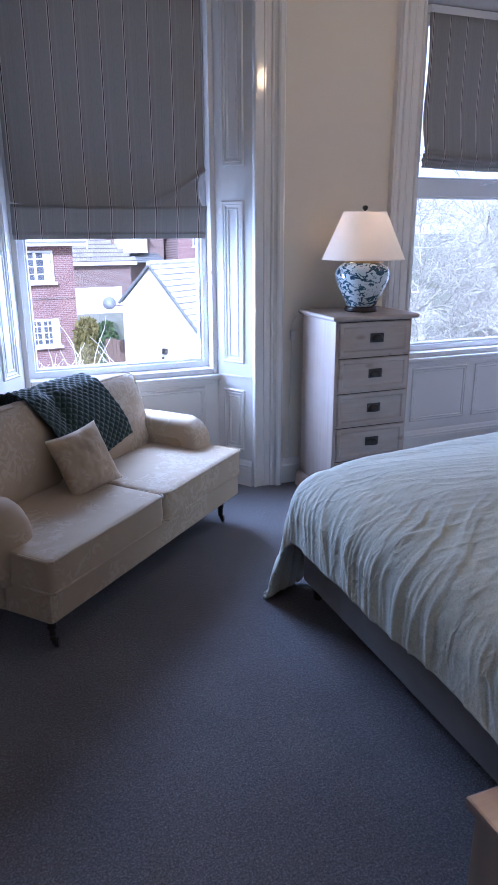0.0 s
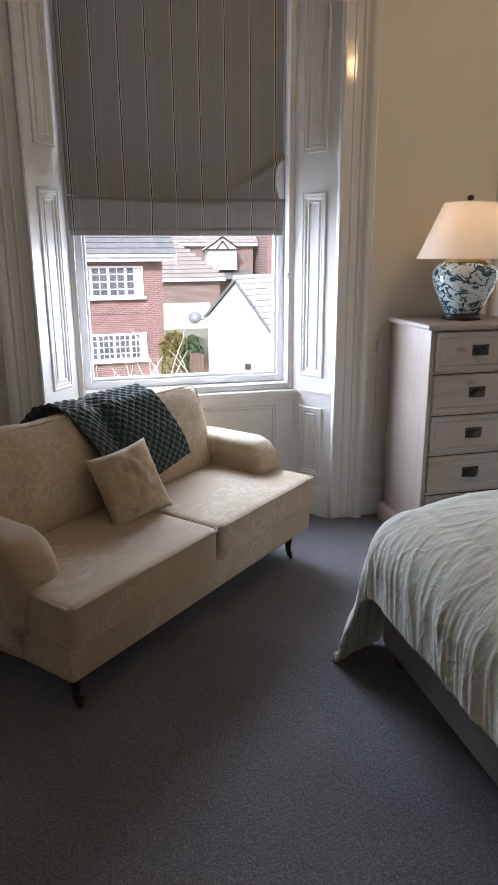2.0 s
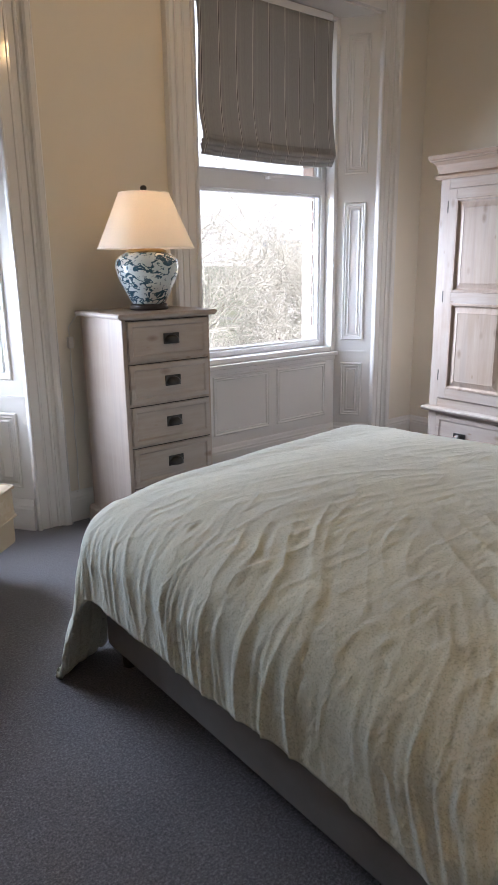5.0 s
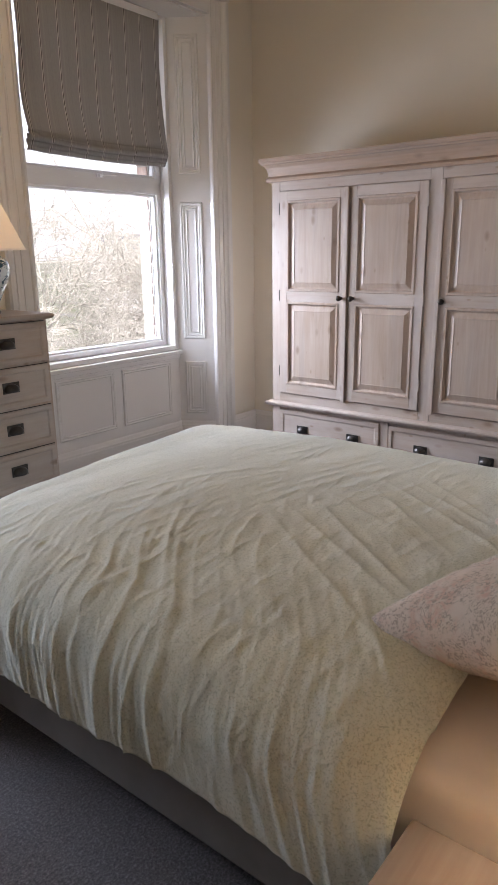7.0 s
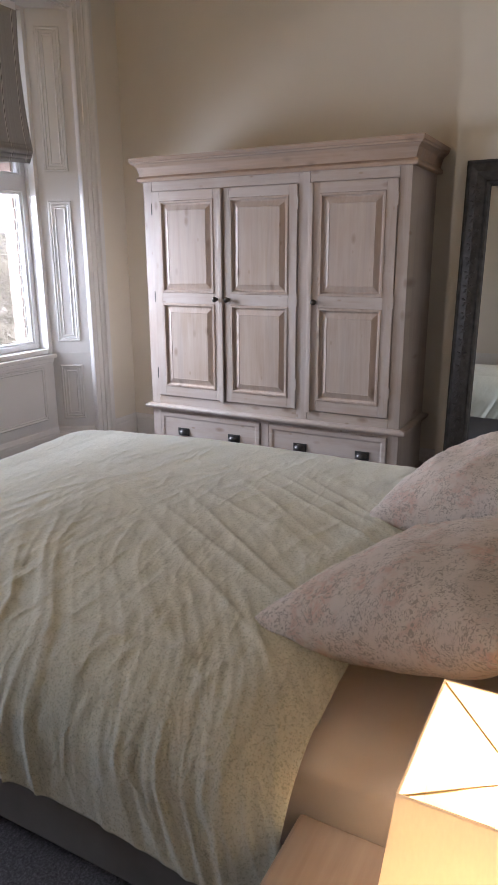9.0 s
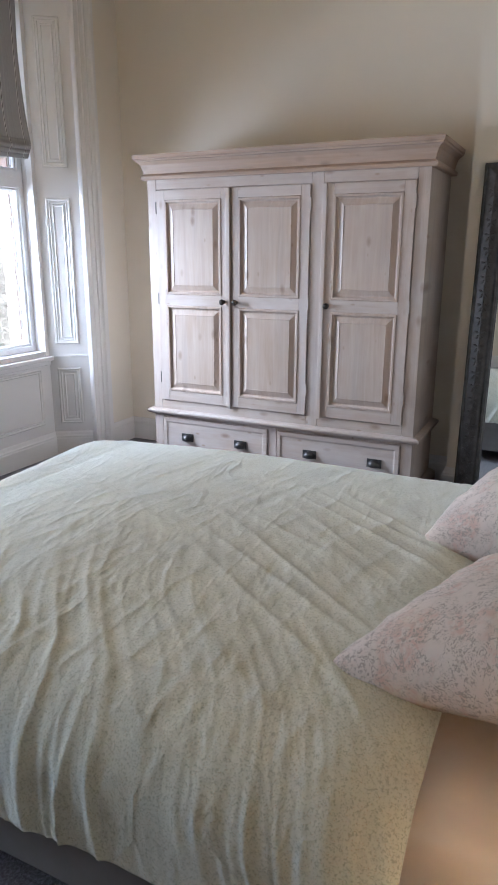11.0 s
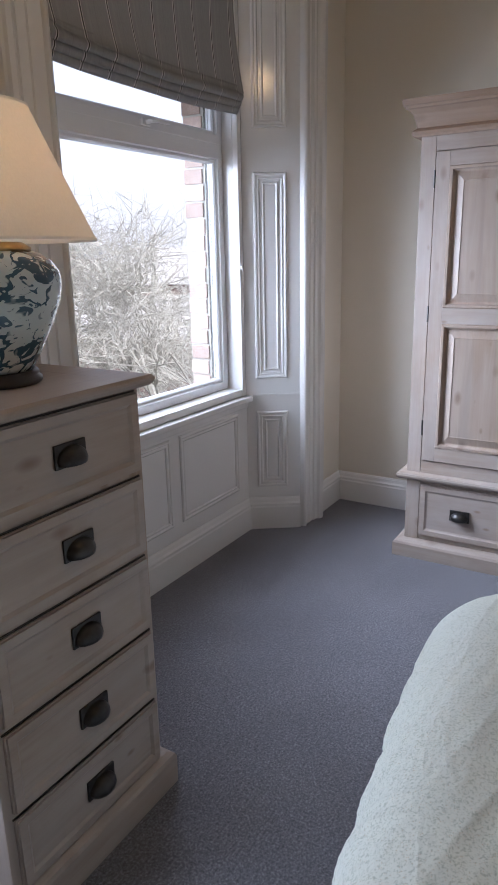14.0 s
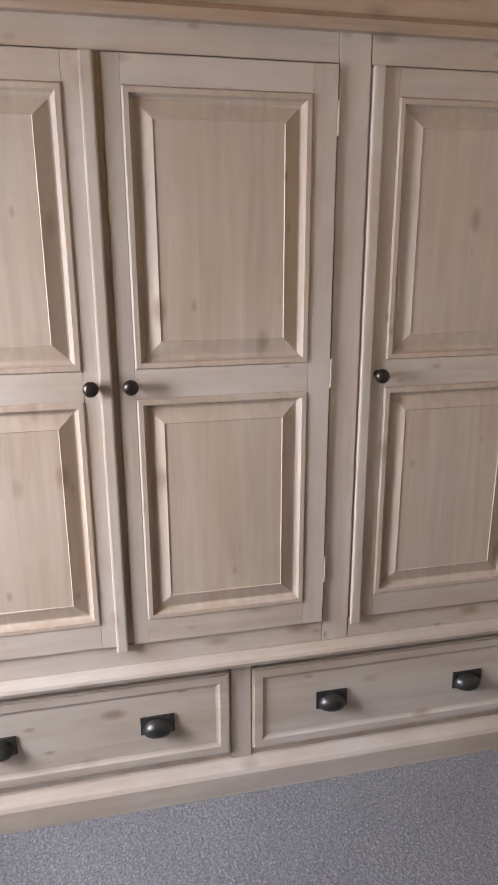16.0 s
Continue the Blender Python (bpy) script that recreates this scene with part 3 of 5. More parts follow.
def roman_blind(name, x0, x1, z0, lift, folds, label):
    """A roman blind: a soft front sheet with its bottom folds; lift: how far the right-hand end of the fold is hitched."""
    b = thing(name, pose(x0, GLAZE - 0.030, 0), label, "blind", "roman blinds")
    wide = x1 - x0
    zt = HEAD - 0.06
    part("headrail", box(0, wide, -0.012, 0.026, zt, zt + 0.045, 0.003), UPVC, b)
    zf = z0 + 0.145 if folds == 1 else z0 + 0.078

    def front(u, v):
        z = zf + (zt - zf) * v
        near = max(0.0, 1 - (z - zf) / 0.32)
        y = -0.012 - 0.050 * near ** 2 * (0.75 + 0.25 * math.sin(u * 7)) + 0.006 * math.sin(u * 16 + v * 5) * (1 - v)
        x = u * wide
        x += 0.012 * near ** 2 * math.sin(u * 5 + 0.5) * (1 - u) * (1 if folds == 1 else 0)
        z -= (0.016 * math.sin(math.pi * u) - 0.022 * max(0.0, 1 - u / 0.12)) * near
        if lift:
            # the right-hand end is caught up in a tuck, with a crease running off it
            hold = max(0.0, (u - 0.66) / 0.34)
            line = zf + lift * hold ** 1.3 + 0.012
            gap = z - line
            y -= 0.030 * hold * math.exp(-(gap / 0.022) ** 2)
            if gap < 0:
                y += 0.030 * hold * min(1.0, -gap / 0.02)
                x -= 0.036 * max(0.0, (u - 0.80) / 0.20) ** 1.5 * min(1.0, -gap / 0.016) * (0.45 + 0.55 * math.sin(math.pi * min(1.0, (z - zf) / max(line - zf, 0.01))))
        if folds > 1:
            x += 0.012 * math.sin(z * 9) * (u - 0.5)
        return Vector((x, y, z))

    thicken(part("cloth", sheet(front, 70, 130), BLIND, b, smooth=True), 0.002)
    if folds == 1:
        def band(u, v):
            z = z0 + (zf + 0.010 - z0) * v
            z -= 0.008 * math.sin(math.pi * u) * v
            y = -0.022 - 0.040 * v ** 2 + 0.003 * math.sin(u * 20)
            return Vector((u * wide, y, z))
        thicken(part("bottom_fold", sheet(band, 40, 8), BLIND, b, smooth=True), 0.006)
        part("bottom_hem", box(0.004, wide - 0.004, -0.020, -0.012, z0 - 0.026, z0 + 0.012, 0.002), BLIND, b)
    else:
        for k in range(folds):
            def band(u, v, k=k):
                z = z0 + 0.025 * k + 0.060 * v - 0.014 * math.sin(math.pi * u)
                y = -0.016 - 0.016 * k - 0.012 * math.sin(math.pi * min(1, v * 1.6)) + 0.004 * math.sin(u * 11 + k)
                return Vector((u * wide, y, z))
            thicken(part("bottom_fold", sheet(band, 40, 6), BLIND, b, smooth=True), 0.003)
    bm = tube([(wide + 0.006, 0.012, 1.36 - 0.0), (wide + 0.004, 0.010, 2.0), (wide - 0.002, 0.0, zt)], 0.0015, 5)
    part("pull_cord", bm, CABLE, b)
    return b


roman_blind("roman_blind", 0.733, 1.834, 1.590, 0.19, 1, "taupe striped roman blind lowered over half the window")
roman_blind("roman_blind", 3.334, 4.432, 2.003, 0.0, 3, "grey-taupe striped roman blind drawn up in folds")


# ---------------------------------------------------------------- wardrobe
def raised_panel(x0, x1, z0, z1, y, bm):
    """A fielded door panel: bead, sunk slope, flat field."""
    ring(x0, x1, z0, z1, [(0, 0.0), (0.004, 0.005), (0.014, 0.005), (0.018, -0.006), (0.024, -0.011), (0.028, -0.011), (0.060, 0.001), (0.062, -0.001)], y, bm)
    bm.faces.new([bm.verts.new(p) for p in ((x0 + 0.062, y + 0.001, z0 + 0.062), (x1 - 0.062, y + 0.001, z0 + 0.062), (x1 - 0.062, y + 0.001, z1 - 0.062), (x0 + 0.062, y + 0.001, z1 - 0.062))])
    return bm


def cup_handle(x, z, y, parent):
    """A square plate with a half-round cup pull."""
    bm = box(x - 0.044, x + 0.044, y - 0.004, y + 0.002, z - 0.026, z + 0.026, 0.0015)
    tmp = bmesh.new()
    bmesh.ops.create_uvsphere(tmp, u_segments=16, v_segments=10, radius=1)
    for v in list(tmp.verts):
        if v.co.z < -0.35:
            v.co.z = -0.35
    for v in tmp.verts:
        v.co = Vector((x + v.co.x * 0.040, y - 0.003 + v.co.y * 0.030, z - 0.010 + v.co.z * 0.030))
    merge(bm, tmp)
    return part("cup_handle", bm, IRON, parent, "black iron cup handle on a square plate", True)


def wardrobe():
    W, D = 1.75, 0.53
    w = thing("wardrobe", pose(4.642, 4.229, 0, 0, 0, -90), "lime-washed pine three-door wardrobe with two drawers below", "wardrobe")
    bm = box(0, W, 0.0, D, 0.075, 1.87, 0.004)
    part("carcass", bm, WOOD_V, w)
    # face frame, proud of the carcass by its own thickness
    for x0, x1 in ((0.0, 0.062), (1.096, 1.166), (1.684, W)):
        part("stile", box(x0, x1, -0.008, 0.002, 0.42, 1.862, 0.002), WOOD_V, w)
    for x0, x1 in ((0.063, 1.095), (1.167, 1.683)):
        part("rail", box(x0, x1, -0.007, 0.002, 1.803, 1.862, 0.002), WOOD_H, w)
        part("rail", box(x0, x1, -0.007, 0.002, 0.420, 0.479, 0.002), WOOD_H, w)
    for x0, x1, strip, knob, hinge in ((0.067, 0.586, 0.573, 0.540, 0.064), (0.600, 1.092, None, 0.626, 1.094), (1.172, 1.680, 1.180, 1.212, 1.682)):
        d = part("door", box(x0, x1, -0.006, 0.004, 0.483, 1.799, 0.002), WOOD_V, w)
        a, b = (x0 + 0.038, x1 - 0.055) if strip is None else (x0 + 0.058, x1 - 0.061)
        part("door_stile", box(x0 + 0.001, a, -0.018, -0.006, 0.484, 1.798, 0.0015), WOOD_V, d)
        part("door_stile", box(b, x1 - 0.001, -0.018, -0.006, 0.484, 1.798, 0.0015), WOOD_V, d)
        for z0, z1 in ((0.484, 0.548), (1.106, 1.172), (1.742, 1.798)):
            part("door_rail", box(a, b, -0.0178, -0.006, z0, z1, 0.0015), WOOD_H, d)
        for z0, z1 in ((0.548, 1.106), (1.172, 1.742)):
            part("fielded_panel", raised_panel(a, b, z0, z1, -0.0175, bmesh.new()), WOOD_P, d)
        if strip:
            bm = bmesh.new()
            box(strip - 0.014, strip + 0.014, -0.030, -0.017, 0.470, 1.799, 0.005, bm=bm)
            part("cover_strip", bm, WOOD_V, d)
        bm = lathe([(0.011, 0), (0.011, 0.004), (0.006, 0.008), (0.006, 0.016), (0.013, 0.020), (0.0175, 0.027), (0.0165, 0.034), (0.010, 0.039), (0.0, 0.041)], 20)
        bmesh.ops.transform(bm, matrix=pose(knob, -0.018, 1.138, 90), verts=bm.verts)
        part("knob", bm, BRONZE, d, "dark bronze round knob", True)
        for z in (0.635, 1.145, 1.695):
            bm = tube([(hinge, -0.014, z - 0.035), (hinge, -0.014, z + 0.035)], 0.005)
            part("hinge", bm, IRON if hinge < 0.1 else WOOD_V, d)
    for x0, x1, handles in ((0.067, 0.842, (0.255, 0.650)), (0.905, 1.682, (1.127, 1.535))):
        d = part("drawer", box(x0, x1, -0.010, 0.002, 0.112, 0.362, 0.002), WOOD_H, w)
        bm = ring(x0 + 0.004, x1 - 0.004, 0.116, 0.358, [(0, 0), (0, 0.006), (0.022, 0.006), (0.028, 0.002), (0.034, 0.0)], -0.010)
        part("drawer_moulding", bm, WOOD_H, d)
        for x in handles:
            cup_handle(x, 0.237, -0.012, d)
    for x0, x1 in ((0.0, 0.063), (0.846, 0.901), (1.686, W)):
        part("drawer_stile", box(x0, x1, -0.007, 0.002, 0.080, 0.385, 0.002), WOOD_V, w)
    loop = [(0, D), (0, 0), (W, 0), (W, D)]
    part("waist_moulding", sweep([(0, 0.386), (0.030, 0.386), (0.040, 0.394), (0.043, 0.404), (0.040, 0.412), (0.022, 0.418), (0, 0.420)], loop), WOOD_H, w)
    part("plinth", sweep([(-0.01, 0), (0.045, 0), (0.045, 0.062), (0.040, 0.072), (0.030, 0.080), (0.010, 0.086), (-0.01, 0.086)], loop), WOOD_H, w)
    part("cornice", sweep([(-0.01, 1.860), (0.028, 1.860), (0.034, 1.868), (0.034, 1.880), (0.026, 1.888), (0.018, 1.894), (0.022, 1.915), (0.032, 1.945),
                           (0.048, 1.962), (0.058, 1.966), (0.060, 1.974), (0.066, 1.978), (0.068, 2.0), (-0.01, 2.0)], loop), WOOD_C, w)
    part("top_board", box(0.0, W, 0.0, D - 0.002, 1.975, 1.992), WOOD_H, w)
    return w


wardrobe()


# ---------------------------------------------------------------- chest of drawers
def chest():
    W, D = 0.500, 0.435
    c = thing("chest_of_drawers", pose(2.372, 4.318, 0), "tall narrow lime-washed pine chest with five drawers", "chest of drawers")
    part("carcass", box(0, W, 0, D, 0.07, 1.119, 0.004), WOOD_V, c)
    loop = [(0, D), (0, 0), (W, 0), (W, D)]
    part("top", sweep([(-0.06, 1.120), (0.020, 1.120), (0.026, 1.126), (0.030, 1.133), (0.030, 1.139), (0.024, 1.146), (-0.06, 1.146)], loop), WOOD_H, c)
    part("top_board", box(0.05, W - 0.05, 0.05, D - 0.003, 1.122, 1.1458), WOOD_H, c)
    part("plinth", sweep([(-0.01, 0), (0.030, 0), (0.030, 0.082), (0.026, 0.092), (0.012, 0.100), (-0.01, 0.102)], loop), WOOD_H, c)
    for k in range(5):
        z1 = 1.109 - 0.207 * k
        z0 = z1 - 0.190 if k < 4 else 0.104
        d = part("drawer", box(0.022, W - 0.018, -0.008, 0.004, z0, z1, 0.002), WOOD_H, c)
        part("drawer_moulding", ring(0.025, W - 0.021, z0 + 0.003, z1 - 0.003, [(0, 0), (0, 0.006), (0.020, 0.006), (0.024, 0.003), (0.028, 0.0)], -0.008), WOOD_H, d)
        cup_handle(0.264, (z0 + z1) / 2 + 0.004, -0.010, d)
        # dark strip that stands for the shade in the slot above this drawer
        part("gap_shade", box(0.020, W - 0.016, -0.003, 0.001, z1, z1 + 0.004), DARK, d)
    return c


chest()


# ---------------------------------------------------------------- lamps
def table_lamp():
    t = thing("table_lamp", pose(2.650, 4.530, 1.1465), "blue and white dragon-painted china table lamp with a cream empire shade", "table lamp")
    part("base", lathe([(0.094, 0), (0.099, 0.004), (0.099, 0.012), (0.091, 0.018), (0.094, 0.023), (0.090, 0.029), (0.080, 0.030)], 40), DARK, t, "dark turned wooden base", True)
    part("jar", lathe([(0.083, 0.030), (0.090, 0.042), (0.113, 0.085), (0.136, 0.130), (0.153, 0.175), (0.160, 0.212), (0.156, 0.238), (0.141, 0.260),
                       (0.118, 0.275), (0.098, 0.281)], 48), CHINA, t, "white china jar painted with blue dragons", True)
    part("cap", lathe([(0.101, 0.280), (0.103, 0.286), (0.094, 0.292), (0.086, 0.297), (0.060, 0.303), (0.045, 0.306), (0.020, 0.310)], 40), BRASS, t, "brass cap", True)
    part("stem", lathe([(0.009, 0.305), (0.009, 0.41), (0.014, 0.412), (0.014, 0.44), (0.004, 0.442), (0.004, 0.565)], 16), BRASS, t, "", True)
    part("bulb", lathe([(0.012, 0.42), (0.024, 0.45), (0.030, 0.475), (0.022, 0.500), (0.0, 0.508)], 16), BULB, t, "lit bulb", True)
    n = 48
    prof = [(0.240, 0.300), (0.238, 0.303), (0.124, 0.558), (0.122, 0.561)]
    bm = bmesh.new()
    rings = [[bm.verts.new((r * math.cos(2 * math.pi * k / n), r * math.sin(2 * math.pi * k / n), z)) for k in range(n)] for r, z in prof]
    for a, b in zip(rings, rings[1:]):
        for k in range(n):
            bm.faces.new((a[k], a[(k + 1) % n], b[(k + 1) % n], b[k]))
    s = thicken(part("shade", bm, SHADE, t, "cream cloth empire shade, lit", True), 0.002)
    for r, z in ((0.240, 0.301), (0.123, 0.560)):
        part("trim", lathe([(r - 0.002, z - 0.003), (r + 0.002, z - 0.003), (r + 0.002, z + 0.003), (r - 0.002, z + 0.003)], n), SHADE, s)
    part("finial", lathe([(0.006, 0.560), (0.006, 0.570), (0.015, 0.577), (0.017, 0.586), (0.012, 0.595), (0.0, 0.598)], 16), DARK, t, "", True)
    return t


def bedside_lamp():
    t = thing("bedside_lamp", pose(1.480, 1.472, 0.5005), "lit bedside lamp with a square tapered parchment shade", "table lamp")
    part("base", lathe([(0.062, 0), (0.064, 0.010), (0.040, 0.018), (0.020, 0.030), (0.028, 0.060), (0.038, 0.100), (0.026, 0.150), (0.012, 0.175), (0.012, 0.25)], 28), BRASS, t, "", True)
    part("bulb", lathe([(0.012, 0.255), (0.026, 0.285), (0.030, 0.310), (0.020, 0.338), (0.0, 0.345)], 16), BULB, t, "lit bulb", True)
    bm = bmesh.new()
    lo = [bm.verts.new((sx * 0.118, sy * 0.118, 0.205)) for sx, sy in ((-1, -1), (1, -1), (1, 1), (-1, 1))]
    hi = [bm.verts.new((sx * 0.097, sy * 0.097, 0.430)) for sx, sy in ((-1, -1), (1, -1), (1, 1), (-1, 1))]
    for k in range(4):
        bm.faces.new((lo[k], lo[(k + 1) % 4], hi[(k + 1) % 4], hi[k]))
    s = thicken(part("shade", bm, BEDSHADE, t, "square tapered parchment shade, lit"), 0.002)
    for h, z in ((0.118, 0.205), (0.097, 0.430)):
        bm = bmesh.new()
        for k in range(4):
            c = [(-h, -h), (h, -h), (h, h), (-h, h)]
            tube([(*c[k], z), (*c[(k + 1) % 4], z)], 0.0016, 6, bm=bm)
        part("wire_frame", bm, BEDSHADE, s)
    bm = bmesh.new()
    for sx, sy in ((-1, -1), (1, -1), (1, 1), (-1, 1)):
        tube([(sx * 0.097, sy * 0.097, 0.428), (0, 0, 0.405)], 0.0013, 6, bm=bm)
    part("spider", bm, BRASS, s)
    part("finial", lathe([(0.005, 0.40), (0.006, 0.412), (0.016, 0.420), (0.018, 0.432), (0.010, 0.442), (0.0, 0.444)], 16), DARK, t, "", True)
    return t


def pendant():
    p = thing("ceiling_pendant", pose(2.70, 3.42, TOP), "lit glass ceiling pendant on a brass rod", "ceiling light")
    part("rose", lathe([(0.05, -0.002), (0.05, -0.012), (0.03, -0.03), (0.006, -0.035)], 24), BRASS, p, "", True)
    part("rod", tube([(0, 0, -0.03), (0, 0, -0.49)], 0.006), BRASS, p)
    part("bulb", lathe([(0.012, -0.49), (0.028, -0.52), (0.034, -0.56), (0.022, -0.59), (0.0, -0.60)], 16), PENDANT_BULB, p, "lit bulb", True)
    return p


table_lamp()
bedside_lamp()
pendant()

# flex of the table lamp down the wall, with its in-line switch
bm = tube([(2.47, 4.74, 1.150), (2.375, 4.785, 1.13), (2.330, 4.812, 1.06), (2.332, 4.814, 0.92), (2.325, 4.814, 0.77), (2.330, 4.814, 0.64), (2.318, 4.814, 0.52),
           (2.323, 4.814, 0.38), (2.318, 4.814, 0.26), (2.312, 4.798, 0.180), (2.295, 4.780, 0.176)], 0.0032, 7)
f = part("lamp_flex", bm, CABLE)
tagged(f, "thin white lamp flex trailing down the wall beside the chest", "cable")
part("flex_switch", box(2.318, 2.346, 4.797, 4.823, 0.95, 1.01, 0.005), CABLE, f)


# ---------------------------------------------------------------- bed
BX0, BX1, BY0, BY1 = 1.780, 3.320, 1.40, 3.43


def bed():
    b = thing("bed", pose(0, 0, 0), "double divan bed in grey cloth with a cream sheet", "bed")
    part("divan_base", box(BX0 - 0.012, BX1 + 0.012, BY0, BY1, 0.085, 0.335, 0.012), DIVAN, b, "grey upholstered divan base")
    part("mattress", soft_box(BX1 - BX0, BY1 - BY0, 0.235, 14, (0, 0, 0.04), 12, move=Matrix.Translation(((BX0 + BX1) / 2, (BY0 + BY1) / 2, 0.452))), SHEET, b, "mattress in a cream fitted sheet", True)
    part("headboard", box(BX0, BX1, BY0 - 0.09, BY0 - 0.012, 0.085, 1.05, 0.02), DIVAN, b)
    for x in (BX0 + 0.045, BX1 - 0.045):
        for y in (BY0 + 0.06, BY1 - 0.045):
            part("leg", lathe([(0.022, 0), (0.030, 0.085)], 14, (x, y, 0)), DARK, b)
    return b


bed()

EL, ER, EF, HB = 1.865, 3.250, 3.365, 1.86      # where the duvet turns down: left, right, foot; its head end
RT = 0.19


def crease(x, seed, sharp=3.0, y=0.0):
    """Uneven soft ridges, 0 to 1, across x; y lets them wander and end."""
    return max(0.0, 1 - 2.1 * abs(noise.noise(Vector((x, seed + y, seed * 0.37))))) ** sharp


def duvet_point(u, v):
    b = HB - 0.03 + v * (EF - HB + 0.03 + 0.66)
    a = (EL - 0.425) + u * (ER - EL + 0.85)
    side = -1 if a < (EL + ER) / 2 else 1
    da = max(0.0, EL - a, a - ER)
    q = max(-1, min(1, (a - (EL + ER) / 2) / ((ER - EL) / 2)))
    foot = EF + 0.13 * max(0.0, min(1.0, (a - 1.895) / 1.2)) - 0.08 * max(0.0, min(1.0, (a - 3.145) / 0.20)) ** 2 - 0.015 * max(0.0, min(1.0, (2.045 - a) / 0.16)) ** 2
    db = max(0.0, b - foot)
    if side < 0 and da > 0:
        da *= 0.97 + 0.10 * noise.noise(Vector((b * 2.3, 8.1, 0)))
    d = math.hypot(da, db)
    if da > 0 and db > 0:
        d *= 1 + 0.14 * math.sin(2 * math.atan2(db, da))
    x0, y0 = min(max(a, EL), ER), min(b, foot)
    s = max(0.0, min(1, (y0 - HB) / (EF - HB)))
    top = 0.638 + (0.042 + 0.018 * min(1.0, 1.6 * s)) * (1 - q ** (8 if q > 0 else 4)) * (1 - 0.5 * s ** 5)
    top -= 0.022 * s ** 6
    head = max(0.0, 1 - (b - HB) / 0.12)
    top -= 0.030 * head ** 2
    arc = RT * math.pi / 2
    if d < arc:
        out, drop = RT * math.sin(d / RT), RT * (1 - math.cos(d / RT))
    else:
        out, drop = RT + (0.08 if da > 0 else -0.16) * (d - arc), RT + (d - arc) * 0.985
    nx, ny = (side * da / math.hypot(da, db), db / math.hypot(da, db)) if d > 1e-6 else (0.0, 0.0)
    hang = min(1.0, d / 0.30)
    # folds that run down the sides and lean towards the head, and creases that fan over the top
    w = a - EL
    lean = 0.30 * w if w < 0 else 0.62 * w
    run = (b - lean) if da >= db else (a + 0.25 * db)
    warp = 0.06 * noise.noise(Vector((a * 3.1, b * 3.1, 1.0)))
    patchy = 0.35 + 0.9 * max(0.0, 0.5 + noise.noise(Vector((run * 2.1, 31.0, w * 1.5))))
    big = patchy * crease((run + warp) * 8.5, 2.0 + side, 5.0, w * 0.9)
    fine = crease((run + warp * 0.7) * 21.0, 6.0 + side, 4.0, w * 1.6)
    thin = crease((run + warp * 0.5 + 0.10 * w) * 37.0, 9.0 + side, 3.0, w * 4.0) * max(0.0, 0.4 + 1.4 * noise.noise(Vector((a * 4.2, b * 4.2, 17.0))))
    out += (0.0135 * big + 0.0060 * fine + 0.0035 * thin - 0.006) * hang * (0.5 + 0.5 * hang)
    x, y, z = x0 + nx * out, y0 + ny * out, top - drop
    if da > 0 and db > 0 and side < 0:
        tip = math.sin(2 * math.atan2(db, da)) * min(1.0, max(0.0, (d - 0.30) / 0.45))
        x, y, z = x - 0.13 * tip, y - 0.05 * tip, z - 0.05 * tip
    inner = 1 - hang
    near = math.exp(-max(0.0, w) / 0.44) * (1 - 0.6 * s ** 4)
    z += (0.0052 * big + 0.0030 * fine + 0.0026 * thin) * near * (0.25 + 0.75 * inner) * (1 if db == 0 else max(0, 1 - db / 0.2))
    far = crease((b * 0.9 + 0.12 * a + warp * 1.5) * 7.5, 12.0, 3.0) * crease(a * 1.6 + b, 15.0, 1.0)
    z += 0.0015 * far * inner
    z += 0.008 * noise.noise(Vector((a * 2.6, b * 2.6, 3.3))) * inner + 0.0012 * noise.noise(Vector((a * 11, b * 11, 4.4))) + 0.003 * crease(a * 4 + b * 16, 41.0, 3.0) * crease(b * 3 - a * 4, 43.0, 1.0)
    # cross creases that pucker the middle of the top
    pucker = crease((b + 0.35 * a + warp * 1.2) * 13.0, 51.0, 4.0, a * 2.2) * max(0.0, 0.25 + 1.3 * noise.noise(Vector((a * 2.9, b * 2.9, 53.0))))
    z += 0.0028 * pucker * inner
    fan = max(0.0, 1 - math.hypot(a - (EL + 0.50), b - (HB + 0.10)) / 0.70)
    z += fan * (0.011 * crease((b - 1.5 * (a - EL)) * 5.5, 21.0, 4.0, b * 0.8) + 0.002 * crease((b - 1.1 * (a - EL) + warp) * 12.0, 25.0, 4.0, b * 1.5))
    return Vector((x, y, max(z, 0.010 + 0.008 * big)))


dv = part("duvet", sheet(duvet_point, 360, 360), DUVET, smooth=True)
tagged(dv, "rumpled pale cream-green sprigged duvet hanging over the bed", "duvet")
thicken(dv, 0.014, -1.0)


def pillow(where, size, label, seed):
    p = part("pillow", pillow_bm(*size, seed=seed), PILLOW, smooth=True)
    p.matrix_world = where
    tagged(p, label, "pillow", "pillows on the bed")
    thicken(p, 0.003)
    return p


pillow(pose(2.275, 1.655, 0.705, -19, 5, -20), (0.82, 0.60, 0.28), "plump pillow in a faded rose-print case at the bed's head", 1.0)
pillow(pose(2.925, 1.690, 0.732, -18, 0, -12), (0.78, 0.56, 0.30), "plump rose-print pillow on the far half of the bed", 7.3)


